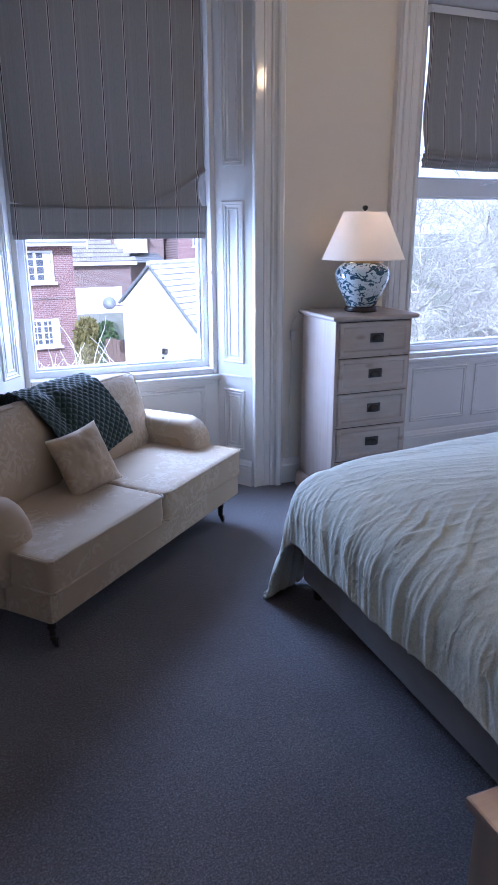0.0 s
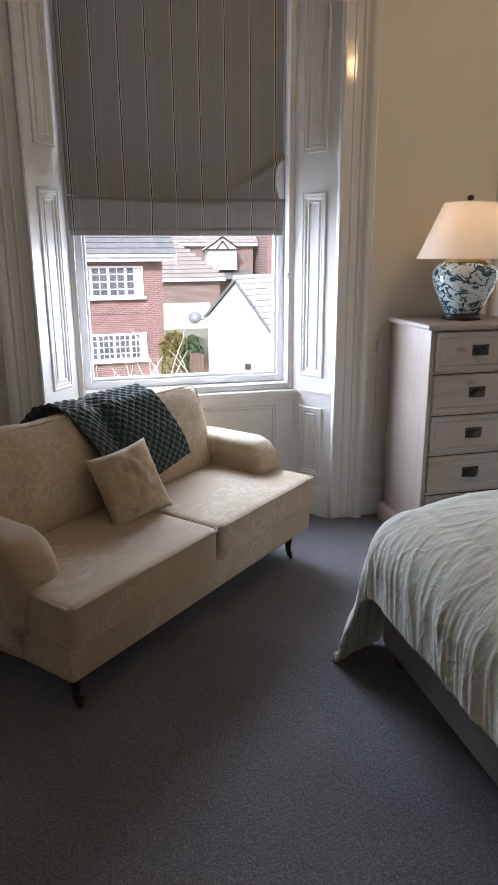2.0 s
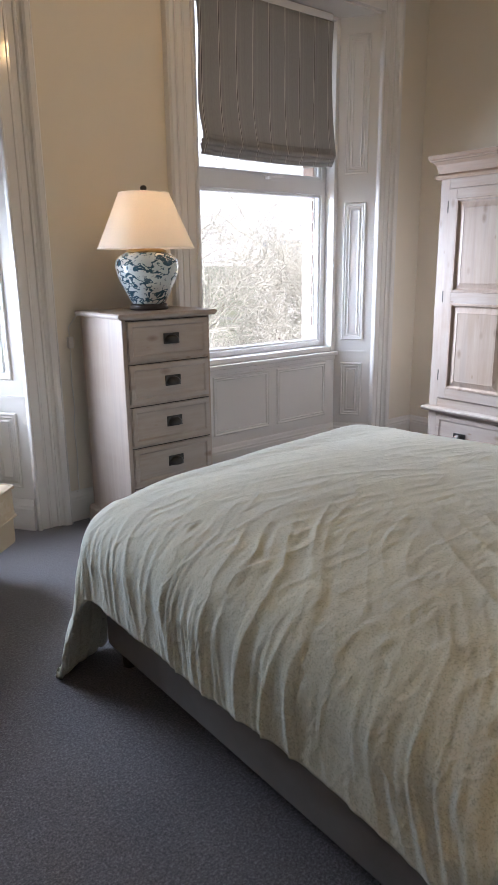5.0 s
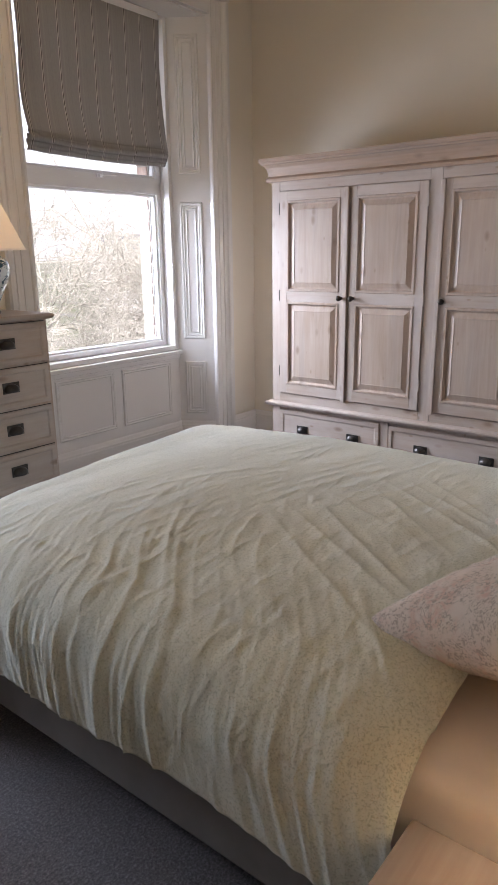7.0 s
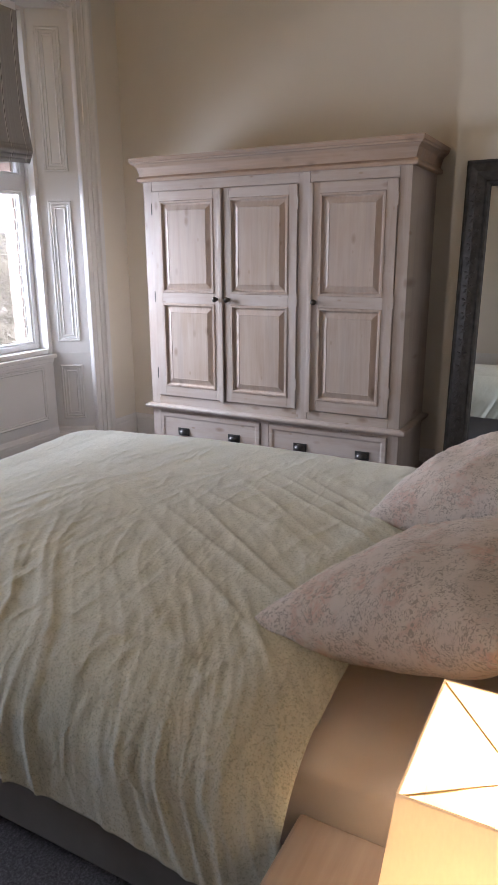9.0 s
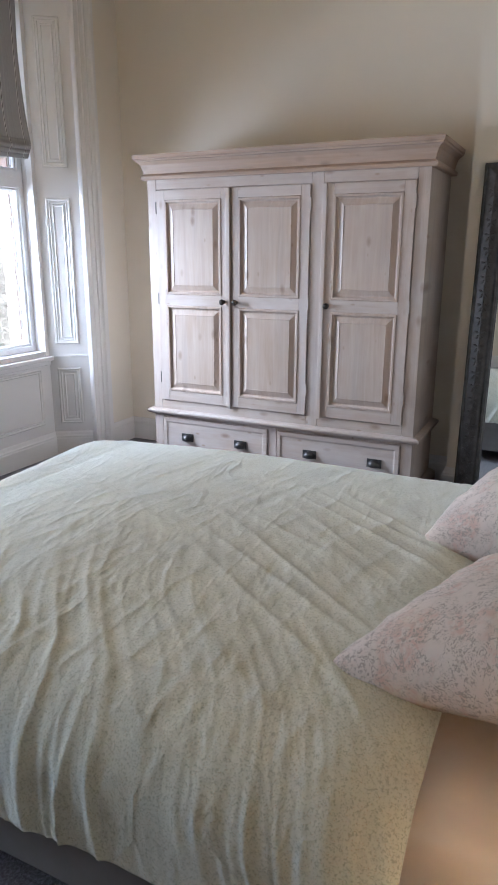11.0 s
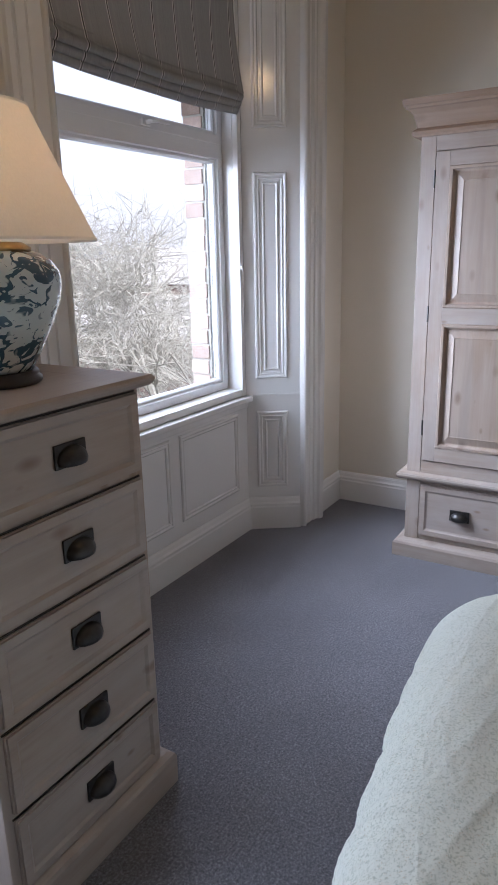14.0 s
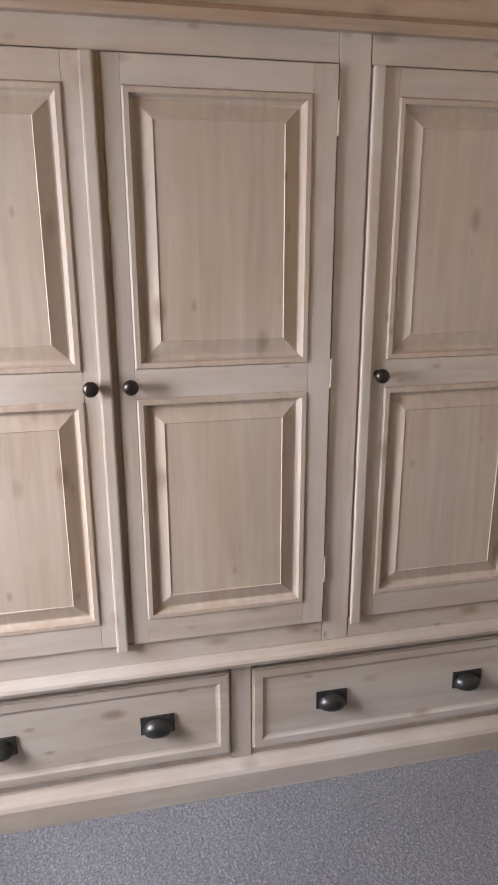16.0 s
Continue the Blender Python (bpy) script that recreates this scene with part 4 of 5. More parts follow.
def nightstand():
    n = thing("nightstand", pose(1.371, 1.395, 0), "small lime-washed pine bedside cabinet beside the bed", "bedside table")
    W, D = 0.350, 0.404
    part("carcass", box(0, W, 0, D, 0.05, 0.476, 0.004), WOOD_V, n)
    part("top", box(-0.018, W + 0.012, -0.002, D + 0.015, 0.476, 0.500, 0.007), WOOD_H, n)
    part("plinth", box(-0.010, W + 0.010, 0.0, D + 0.010, 0, 0.06, 0.004), WOOD_H, n)
    for z0, z1 in ((0.30, 0.455), (0.08, 0.285)):
        d = part("drawer", box(0.02, W - 0.02, D - 0.004, D + 0.008, z0, z1, 0.002), WOOD_H, n)
        bm = lathe([(0.008, 0), (0.006, 0.010), (0.014, 0.018), (0.012, 0.026), (0, 0.029)], 16)
        bmesh.ops.transform(bm, matrix=pose(W / 2, D + 0.008, (z0 + z1) / 2, -90), verts=bm.verts)
        part("knob", bm, BRONZE, d, "", True)


nightstand()


# ---------------------------------------------------------------- sofa
def sofa():
    L = 1.53
    s = thing("sofa", pose(0.652, 3.322, 0, 0, 0, 42), "two-seat cream damask sofa with rolled arms and dark castored legs", "sofa")
    part("seat_base", box(0.0, L, -0.006, 0.85, 0.165, 0.305, 0.016), DAMASK, s)
    # seat cushions wrap forward of the arms
    for k, (x0, x1) in enumerate(((0.0, 0.760), (0.770, L))):
        m = Matrix.Translation(((x0 + x1) / 2, 0.30, 0.366))
        c = part("seat_cushion", soft_box(x1 - x0, 0.645, 0.146, 26, (0.0, 0.01, 0.10), 26, 0.007, k * 5.0, move=m), DAMASK, s, "", True)
        bm = bmesh.new()
        for z in (0.300, 0.431):
            pts = [(x0 + 0.001, 0.14, z), (x0 + 0.001, -0.008, z), (x0 + 0.014, -0.0225, z), (x1 - 0.014, -0.0225, z), (x1 - 0.001, -0.008, z), (x1 - 0.001, 0.14, z)]
            tube(pts, 0.0065, 6, bm=bm)
        part("piping", bm, DAMASK, c)
    part("back_frame", soft_box(L - 0.10, 0.16, 0.52, 9, n=8, move=pose(L / 2, 0.80, 0.46, -8)), DAMASK, s, "", True)
    for k, (x0, x1) in enumerate(((0.02, 0.770), (0.775, 1.445))):
        m = pose((x0 + x1) / 2, 0.645, 0.615, -17)
        c = part("back_cushion", soft_box(x1 - x0, 0.20, 0.44, 6, (0.02, 0.36, 0.05), 22, 0.018, 9 + k * 4.0, move=m), DAMASK, s, "", True)
        h = (x1 - x0) / 2 - 0.022
        bm = tube([m @ Vector(p) - Vector(((x0 + x1) / 2, 0, 0)) + Vector(((x0 + x1) / 2, 0, 0)) for p in ((-h, -0.088, -0.18), (-h, -0.090, 0.185), (-h + 0.03, -0.088, 0.206), (h - 0.03, -0.088, 0.206), (h, -0.090, 0.185), (h, -0.088, -0.18))], 0.005, 6)
        part("piping", bm, DAMASK, c)
    for side, inner in ((-1, 0.135), (1, 1.405)):
        mid = inner + side * 0.072
        spine = [(0.86, 0.527), (0.74, 0.530), (0.62, 0.532), (0.50, 0.533), (0.36, 0.533)]
        for k in range(1, 9):
            a = math.radians(90 - k * 11.25)
            spine.append((0.325 - 0.080 * math.cos(a), 0.453 + 0.080 * math.sin(a)))
        spine += [(0.245, 0.40), (0.246, 0.34), (0.248, 0.29)]
        bm = bmesh.new()
        rows = []
        for i, (v, z) in enumerate(spine):
            a, b = spine[max(i - 1, 0)], spine[min(i + 1, len(spine) - 1)]
            way = Vector((0, b[0] - a[0], b[1] - a[1])).normalized()
            up = Vector((0, -way.z, way.y)) * (-1 if way.y < 0 or way.z < -0.5 else 1)
            turn = max(0.0, 1 - abs(i - 8) / 5)
            loop = []
            for k in range(28):
                t = 2 * math.pi * k / 28
                c, q = math.cos(t), math.sin(t)
                px = 0.094 * math.copysign(abs(c) ** 0.62, c)
                pz = 0.068 * math.copysign(abs(q) ** 0.70, q)
                gather = 0.004 * turn * math.sin(i * 2.6 + k * 0.4) * max(0.0, q) + 0.003 * noise.noise(Vector((v * 9, k * 0.5, z * 9)))
                loop.append(bm.verts.new(Vector((mid + px, v, z)) + up * (pz + gather)))
            rows.append(loop)
        for a, b in zip(rows, rows[1:]):
            for k in range(28):
                bm.faces.new((a[k], a[(k + 1) % 28], b[(k + 1) % 28], b[k]))
        bm.faces.new(rows[0])
        bm.faces.new(rows[-1])
        arm = part("arm", bm, DAMASK, s, "", True)
        x0, x1 = sorted((inner - side * 0.012, inner + side * 0.147))
        panel = soft_box(x1 - x0, 0.63, 0.37, 16, (0.05, 0, 0), 8, 0.004, 3.0, move=Matrix.Translation(((x0 + x1) / 2, 0.535, 0.350)))
        part("arm_panel", panel, DAMASK, arm, "", True)
        edge = inner + side * 0.1445
        part("piping", tube([(edge, 0.228, 0.215), (edge, 0.228, 0.40), (edge, 0.26, 0.455), (edge, 0.34, 0.475), (edge, 0.84, 0.475)], 0.004, 6), DAMASK, arm)
    for x in (0.075, L - 0.075):
        for y in (0.075, 0.78):
            leg = part("leg", lathe([(0.012, 0.050), (0.016, 0.070), (0.014, 0.085), (0.022, 0.100), (0.018, 0.110), (0.024, 0.145), (0.030, 0.168)], 18, (x, y, 0)), DARK, s, "dark turned wooden leg", True)
            bm = lathe([(0.013, 0.040), (0.014, 0.056)], 14, (x, y, 0))
            wheel = lathe([(0.0, -0.009), (0.018, -0.009), (0.021, -0.004), (0.021, 0.004), (0.018, 0.009), (0.0, 0.009)], 18)
            bmesh.ops.transform(wheel, matrix=pose(x + 0.012, y - 0.008, 0.0215, 90, 0, 30), verts=wheel.verts)
            merge(bm, wheel)
            box(x - 0.004, x + 0.010, y - 0.02, y + 0.004, 0.018, 0.045, 0.002, bm=bm)
            part("castor", bm, BRONZE, leg, "small dark castor")
    return s


sofa_ob = sofa()

# textured throw over the join of the back cushions
DRAPE = [(0.470, 0.47), (0.480, 0.545), (0.496, 0.62), (0.526, 0.70), (0.575, 0.775), (0.625, 0.838), (0.70, 0.862), (0.79, 0.835), (0.875, 0.765), (0.90, 0.66), (0.905, 0.56)]


def throw_point(u, v):
    v = v * (1 - 0.12 * u) + 0.12 * u
    k = v * (len(DRAPE) - 1)
    i = min(int(k), len(DRAPE) - 2)
    f = k - i
    y, z = (DRAPE[i][j] * (1 - f) + DRAPE[i + 1][j] * f for j in (0, 1))
    dy, dz = (DRAPE[i + 1][j] - DRAPE[i][j] for j in (0, 1))
    n = Vector((0, -dz, dy)).normalized()
    x = 0.53 + 0.52 * u + 0.14 * (1 - v) + 0.012 * math.sin(v * 9)
    z -= 0.035 * math.exp(-((x - 0.757) / 0.05) ** 2) * max(0, 1 - abs(v - 0.45) / 0.35)
    sag = 0.010 * noise.noise(Vector((u * 3, v * 5, 2.0)))
    pu, pv = u * 0.56 / 0.023, v * 0.95 / 0.023
    waffle = abs(math.sin(math.pi * (pu + pv) / 2)) * abs(math.sin(math.pi * (pu - pv) / 2))
    return Vector((x, y, z)) + n * (0.018 + sag + 0.006 * waffle)


th = part("throw", sheet(throw_point, 150, 240), THROW, smooth=True)
th.matrix_world = pose(0.652, 3.322, 0, 0, 0, 42)
tagged(th, "dark green waffle-knit throw folded over the sofa's back", "throw")
thicken(th, 0.006)

cu = part("scatter_cushion", pillow_bm(0.295, 0.315, 0.13, seed=12.0, n=30), DAMASK, smooth=True)
cu.matrix_world = pose(0.652, 3.322, 0, 0, 0, 42) @ pose(0.685, 0.375, 0.568, 64, 0, -16) @ pose(0, 0, 0, 0, 0, 9)
tagged(cu, "small square cream damask cushion leaning on the sofa's back", "cushion")


# ---------------------------------------------------------------- mirror and radiator
def standing_mirror():
    m = thing("floor_mirror", pose(4.845, 2.262, 0.0, 0, 0, -90) @ pose(0, 0, 0, -3.2), "tall leaning mirror in a dark embossed frame", "mirror")
    W, H, F = 0.80, 1.90, 0.135
    prof = [(0, -0.03), (0, 0.012), (0.010, 0.020), (0.020, 0.012), (0.030, 0.016), (0.060, 0.026), (0.090, 0.018), (0.105, 0.010), (0.115, 0.020), (0.127, 0.014), (0.135, -0.004), (0.135, -0.012)]
    part("frame", ring(0, W, 0.0, H, prof), ORNATE, m, "dark pewter embossed frame")
    bm = bmesh.new()
    rnd = random.Random(4)
    z = 0.10
    while z < H - 0.08:
        for x in (0.060, W - 0.060):
            for k in range(5):
                a = k * 1.256 + 0.3
                tmp = bmesh.new()
                bmesh.ops.create_icosphere(tmp, subdivisions=1, radius=1)
                bmesh.ops.transform(tmp, matrix=pose(x + 0.020 * math.cos(a), -0.024, z + 0.024 * math.sin(a), 0, math.degrees(-a), 0) @ Matrix.Diagonal((0.016, 0.006, 0.007, 1)), verts=tmp.verts)
                merge(bm, tmp)
        z += 0.075
    part("embossed_leaves", bm, ORNATE, m)
    part("glass", box(F - 0.004, W - F + 0.004, 0.006, 0.010, F - 0.004, H - F + 0.004), MIRROR, m)
    part("backing", box(0.01, W - 0.01, 0.012, 0.028, 0.01, H - 0.01), DARK, m)


standing_mirror()


def radiator():
    r = thing("radiator", pose(XL, 2.35, 0.13), "white double panel radiator with a slotted top grille", "radiator")
    part("panel", box(0.095, 0.110, 0, 1.1, 0, 0.60, 0.006), RADIATOR, r)
    part("back_panel", box(0.035, 0.048, 0, 1.1, 0, 0.60, 0.006), RADIATOR, r)
    for k in range(27):
        part("rib", box(0.110, 0.116, 0.03 + k * 0.04, 0.05 + k * 0.04, 0.03, 0.57, 0.003), RADIATOR, r)
    for k in range(36):
        part("grille_bar", box(0.048, 0.095, 0.015 + k * 0.03, 0.030 + k * 0.03, 0.592, 0.600), RADIATOR, r)
    for y in (0.2, 0.9):
        part("bracket", box(0, 0.036, y, y + 0.03, 0.05, 0.5), RADIATOR, r)
    part("pipe", tube([(0.07, 1.07, 0.03), (0.07, 1.12, 0.03), (0.07, 1.12, -0.13)], 0.008), RADIATOR, r)


radiator()


# ---------------------------------------------------------------- outside
GROUND = -3.7
# bearings of the street behind the first window and of the garden behind the second
VIEW = pose(0.756, 1.376, 0, 0, 0, 2.68) @ pose(-0.615, -1.434, 0)
GARDEN = pose(0.95, 1.95, 0, 0, 0, 1.9) @ pose(-0.90, -2.0, 0)
BRICK = brick_mat("red_brick", (0.50, 0.37, 0.30))
MORTAR = plain("lime_mortar", (0.50, 0.46, 0.40), 0.95)
COURSED = coursed_mat("red_brickwork", (0.235, 0.125, 0.115), (0.33, 0.27, 0.25))
COURSED_B = coursed_mat("brown_brickwork", (0.20, 0.135, 0.115), (0.30, 0.26, 0.24))
TILE = plain("grey_roof_tile", (0.15, 0.16, 0.165), 0.85, 0, 0.25, 4)
TILE_B = plain("brown_roof_tile", (0.245, 0.228, 0.212), 0.85, 0, 0.25, 4)
SLATE = plain("weathered_slate", (0.50, 0.49, 0.47), 0.8, 0, 0.25, 3)
RENDER_W = plain("white_render", (0.80, 0.80, 0.80), 0.85, 0, 0.05, 2)
WHITE = plain("white_joinery", (0.78, 0.78, 0.78), 0.5, 0, 0.05, 4)
PANE = plain("far_window_glass", (0.10, 0.11, 0.13), 0.08, 0, 0.3, 2)
NET = plain("net_curtain", (0.62, 0.62, 0.60), 0.9, 0, 0.15, 5)
LEAF = plain("evergreen_leaf", (0.065, 0.10, 0.035), 0.6, 0, 0.4, 8)
GOLD = plain("golden_leaf", (0.17, 0.15, 0.045), 0.6, 0, 0.4, 8)
BARK = plain("pale_bark", (0.42, 0.41, 0.35), 0.9, 0, 0.3, 20)
# near white: the sun's glare on the stems is put into their colour
TWIG = plain("sunlit_twigs", (0.78, 0.76, 0.73), 0.9, 0, 0.2, 20)
GRASS = Mat("lawn_and_tarmac", (0.10, 0.12, 0.06), 0.95)
GRASS.colour(GRASS.ramp(GRASS.noise(0.12, 6), [(0.35, (0.17, 0.165, 0.15)), (0.5, (0.12, 0.13, 0.07)), (0.7, (0.20, 0.195, 0.16))]))
FENCE = plain("weathered_fence", (0.16, 0.11, 0.08), 0.9, 0, 0.3, 10)
DISH = plain("grey_dish_enamel", (0.30, 0.31, 0.33), 0.5)

tagged(part("ground", box(-900, 900, 5.34, 1800, GROUND - 0.5, GROUND), GRASS.m), "lawns and tarmac outside", "ground", kind="structure")
tagged(part("house_wall_below", box(-3, 5.9, 5.00, 5.32, GROUND, -0.125), COURSED), "red brick outer wall of the house", "wall", kind="structure")


def roof_slope(p0, p1, p2, p3, rows, mat, name, parent):
    """Tiled slope from eave (p0, p1) to ridge (p3, p2), each course lapped."""
    bm = bmesh.new()
    p0, p1, p2, p3 = (Vector(p) for p in (p0, p1, p2, p3))
    n = (p1 - p0).cross(p3 - p0).normalized()
    if n.z < 0:
        n = -n
    cols = max(6, int((p1 - p0).length / 0.33))
    for r in range(rows):
        a, b = r / rows, (r + 1.15) / rows
        for c in range(cols):
            s, e = c / cols, (c + 0.94) / cols
            q = []
            for (v, lift) in ((a, 0.055), (b, 0.01)):
                for u in ((s, e) if lift > 0.03 else (e, s)):
                    q.append(bm.verts.new(p0.lerp(p1, u).lerp(p3.lerp(p2, u), min(v, 1.0)) + n * lift))
            low = [bm.verts.new(q[0].co - n * 0.05), bm.verts.new(q[1].co - n * 0.05)]
            bm.faces.new(q)
            bm.faces.new((low[0], low[1], q[1], q[0]))
    bm.faces.new([bm.verts.new(p) for p in (p0, p1, p2, p3)])
    return part(name, bm, mat, parent)


def far_window(x0, x1, z0, z1, y, lights, bars, parent, curtain=True):
    """A white window of several lights, each with glazing bars."""
    w = part("window", box(x0, x1, y - 0.05, y + 0.02, z0, z1), PANE, parent)
    bm = ring(x0 - 0.02, x1 + 0.02, z0 - 0.02, z1 + 0.02, [(0, -0.02), (0, 0.05), (0.08, 0.05), (0.08, 0.0)], y - 0.05)
    step = (x1 - x0) / lights
    for k in range(1, lights):
        box(x0 + step * k - 0.05, x0 + step * k + 0.05, y - 0.10, y - 0.05, z0, z1, bm=bm)
    part("frame", bm, WHITE, w)
    bm = bmesh.new()
    for k in range(lights):
        for j in range(1, bars[0]):
            x = x0 + step * (k + j / bars[0])
            box(x - 0.018, x + 0.018, y - 0.085, y - 0.052, z0, z1, bm=bm)
    for j in range(1, bars[1]):
        z = z0 + (z1 - z0) * j / bars[1]
        box(x0, x1, y - 0.083, y - 0.052, z - 0.018, z + 0.018, bm=bm)
    part("glazing_bars", bm, WHITE, w)
    part("sill", box(x0 - 0.12, x1 + 0.12, y - 0.16, y, z0 - 0.12, z0 - 0.02), WHITE, w)
    if curtain:
        bm = box(x1 - step * 0.45, x1 - 0.08, y - 0.056, y - 0.0505, z0 + 0.05, z1 - 0.05)
        part("curtain", bm, NET, w)
    return w


def brick_house():
    y = 29.3
    h = thing("brick_house", VIEW @ pose(0, y, GROUND), "red brick house with white small-paned windows and a grey tiled roof", "house")
    k = 1.5

    def X(x):
        return 0.526 + (x - 0.526) * k

    def Z(z):
        return 1.455 + (z - 1.455) * k - GROUND

    part("wall", box(-9, X(3.64), 0, 8, 0, Z(1.36)), COURSED, h)
    part("string_course", box(-9, X(3.64) + 0.004, -0.03, 0, Z(-0.14), Z(-0.10)), COURSED_B, h)
    part("fascia", box(-9.3, X(3.96), -0.42, -0.34, Z(1.22), Z(1.40)), WHITE, h)
    part("soffit", box(-9.3, X(3.96), -0.36, 0.0, Z(1.22), Z(1.24)), WHITE, h)
    part("gutter", tube([(-9.3, -0.48, Z(1.36)), (X(3.96), -0.48, Z(1.36))], 0.06), WHITE, h)
    roof_slope((-9.3, -0.50, Z(1.40)), (X(3.98), -0.50, Z(1.40)), (X(3.98), 4.2, Z(1.40) + 2.9), (-9.3, 4.2, Z(1.40) + 2.9), 14, TILE, "roof", h)
    part("bargeboard", box(X(3.96), X(3.99), -0.5, -0.36, Z(1.14), Z(1.44)), WHITE, h)
    far_window(X(1.30), X(3.10), Z(0.32), Z(1.09), 0, 4, (2, 4), h)
    far_window(X(1.40), X(3.13), Z(-1.36), Z(-0.67), 0, 4, (3, 4), h)
    return h


def garage_house():
    k = 1.82
    y = 1.374 + 25.6 * k
    h = thing("garage_house", VIEW @ pose(0, y, GROUND), "brown brick garage with a pale up-and-over door and hipped roof", "garage")

    def X(x):
        return 0.526 + (x - 0.526) * k

    def Z(z):
        return 1.455 + (z - 1.455) * k - GROUND

    part("wall", box(X(3.6), X(6.95), 0, 7, 0, Z(0.40)), COURSED_B, h)
    part("garage_door", box(X(3.9), X(6.55), -0.06, 0, 0.0, Z(-0.42)), RENDER_W, h)
    part("fascia", box(X(3.4), X(7.15), -0.34, -0.26, Z(0.38), Z(0.50)), WHITE, h)
    tmp = bmesh.new()
    c = [tmp.verts.new(p) for p in ((X(3.4), -0.34, Z(0.50)), (X(7.15), -0.34, Z(0.50)), (X(7.15), 7.4, Z(0.50)), (X(3.4), 7.4, Z(0.50)))]
    t0, t1 = tmp.verts.new((X(5.55), 2.9, Z(0.50) + 2.4)), tmp.verts.new((X(5.55), 4.6, Z(0.50) + 2.4))
    p0, p1, apex = (v.co.copy() for v in (c[0], c[1], t0))
    lift = (p1 - p0).cross(apex - p0).normalized() * 0.09
    courses = bmesh.new()
    for r in range(9):
        a, b = r / 9, min(1.0, (r + 1.1) / 9)
        left, right = p0.lerp(apex, a), p1.lerp(apex, a)
        n = max(2, int((right - left).length / 0.34))
        for k in range(n):
            q0, q1 = left.lerp(right, k / n), left.lerp(right, (k + 0.82) / n)
            up = (apex - (p0 + p1) / 2) * (b - a)
            q = [courses.verts.new(v) for v in (q0 + lift, q1 + lift, q1 + up + lift * 0.2, q0 + up + lift * 0.2)]
            low = [courses.verts.new(v) for v in (q0, q1)]
            courses.faces.new(q)
            courses.faces.new((low[0], low[1], q[1], q[0]))
    part("roof_tiles", courses, TILE_B, h)
    for q in ((c[0], c[1], t0), (c[1], c[2], t1, t0), (c[2], c[3], t1), (c[3], c[0], t0, t1)):
        tmp.faces.new(q)
    part("roof", tmp, TILE_B, h)
    for a, b in ((0, 0), (1, 0)):
        p = ((X(3.4), -0.36, Z(0.53)), (X(7.15), -0.36, Z(0.53)))[a]
        part("hip_tiles", tube([p, (X(5.55), 2.88, Z(0.53) + 2.4)], 0.11), WHITE, h)
    part("drainpipe", tube([(X(6.9), -0.2, 0), (X(6.9), -0.2, Z(0.38))], 0.05), WHITE, h)
    return h


def dormer_house():
    k = 1.8
    y = 1.374 + 34.6 * k
    h = thing("gabled_house", VIEW @ pose(0, y, GROUND), "brown brick house with a half-timbered white dormer", "house")

    def X(x):
        return 0.526 + (x - 0.526) * k

    def Z(z):
        return 1.455 + (z - 1.455) * k - GROUND

    part("wall", box(X(4.0), X(11.0), 0, 8, 0, Z(1.75)), COURSED_B, h)
    part("fascia", box(X(3.8), X(11.2), -0.35, -0.25, Z(1.70), Z(1.88)), WHITE, h)
    roof_slope((X(3.8), -0.4, Z(1.86)), (X(11.2), -0.4, Z(1.86)), (X(11.2), 4, Z(1.86) + 3.5), (X(3.8), 4, Z(1.86) + 3.5), 12, TILE_B, "roof", h)
    d = part("dormer", box(X(8.45), X(9.95), -1.2, 0, Z(0.55), Z(1.55)), WHITE, h)
    part("dormer_window", box(X(8.62), X(9.80), -1.25, -1.2, Z(0.70), Z(1.42)), NET, d)
    bm = bmesh.new()
    for x in (8.62, 9.0, 9.4, 9.80):
        box(X(x) - 0.06, X(x) + 0.06, -1.31, -1.25, Z(0.66), Z(1.46), bm=bm)
    part("dormer_frame", bm, WHITE, d)
    tmp = bmesh.new()
    f = [tmp.verts.new(p) for p in ((X(8.3), -1.28, Z(1.52)), (X(10.1), -1.28, Z(1.52)), (X(9.2), -1.28, Z(2.12)))]
    g = [tmp.verts.new(p.co + Vector((0, 3.0, 0))) for p in f]
    tmp.faces.new(f)
    for a in range(3):
        tmp.faces.new((f[a], f[(a + 1) % 3], g[(a + 1) % 3], g[a]))
    part("dormer_gable", tmp, WHITE, d)
    for a, b in (((8.25, 1.50), (9.2, 2.14)), ((10.15, 1.50), (9.2, 2.14)), ((8.3, 1.53), (10.1, 1.53)), ((9.2, 1.95), (8.9, 1.56)), ((9.2, 1.95), (9.5, 1.56))):
        part("gable_timber", tube([(X(a[0]), -1.33, Z(a[1])), (X(b[0]), -1.33, Z(b[1]))], 0.09, 4), DARK, d)
    roof_slope((X(8.0), -1.9, Z(0.10)), (X(10.8), -1.9, Z(0.10)), (X(10.6), -0.05, Z(0.52)), (X(8.2), -0.05, Z(0.52)), 5, TILE, "porch_roof", h)
    part("side_wing", box(X(11.3), X(15.5), -2.5, 8, 0, Z(2.2)), COURSED, h)
    far_window(X(12.1), X(12.9), Z(0.85), Z(1.7), -2.5, 2, (1, 2), h)
    return h


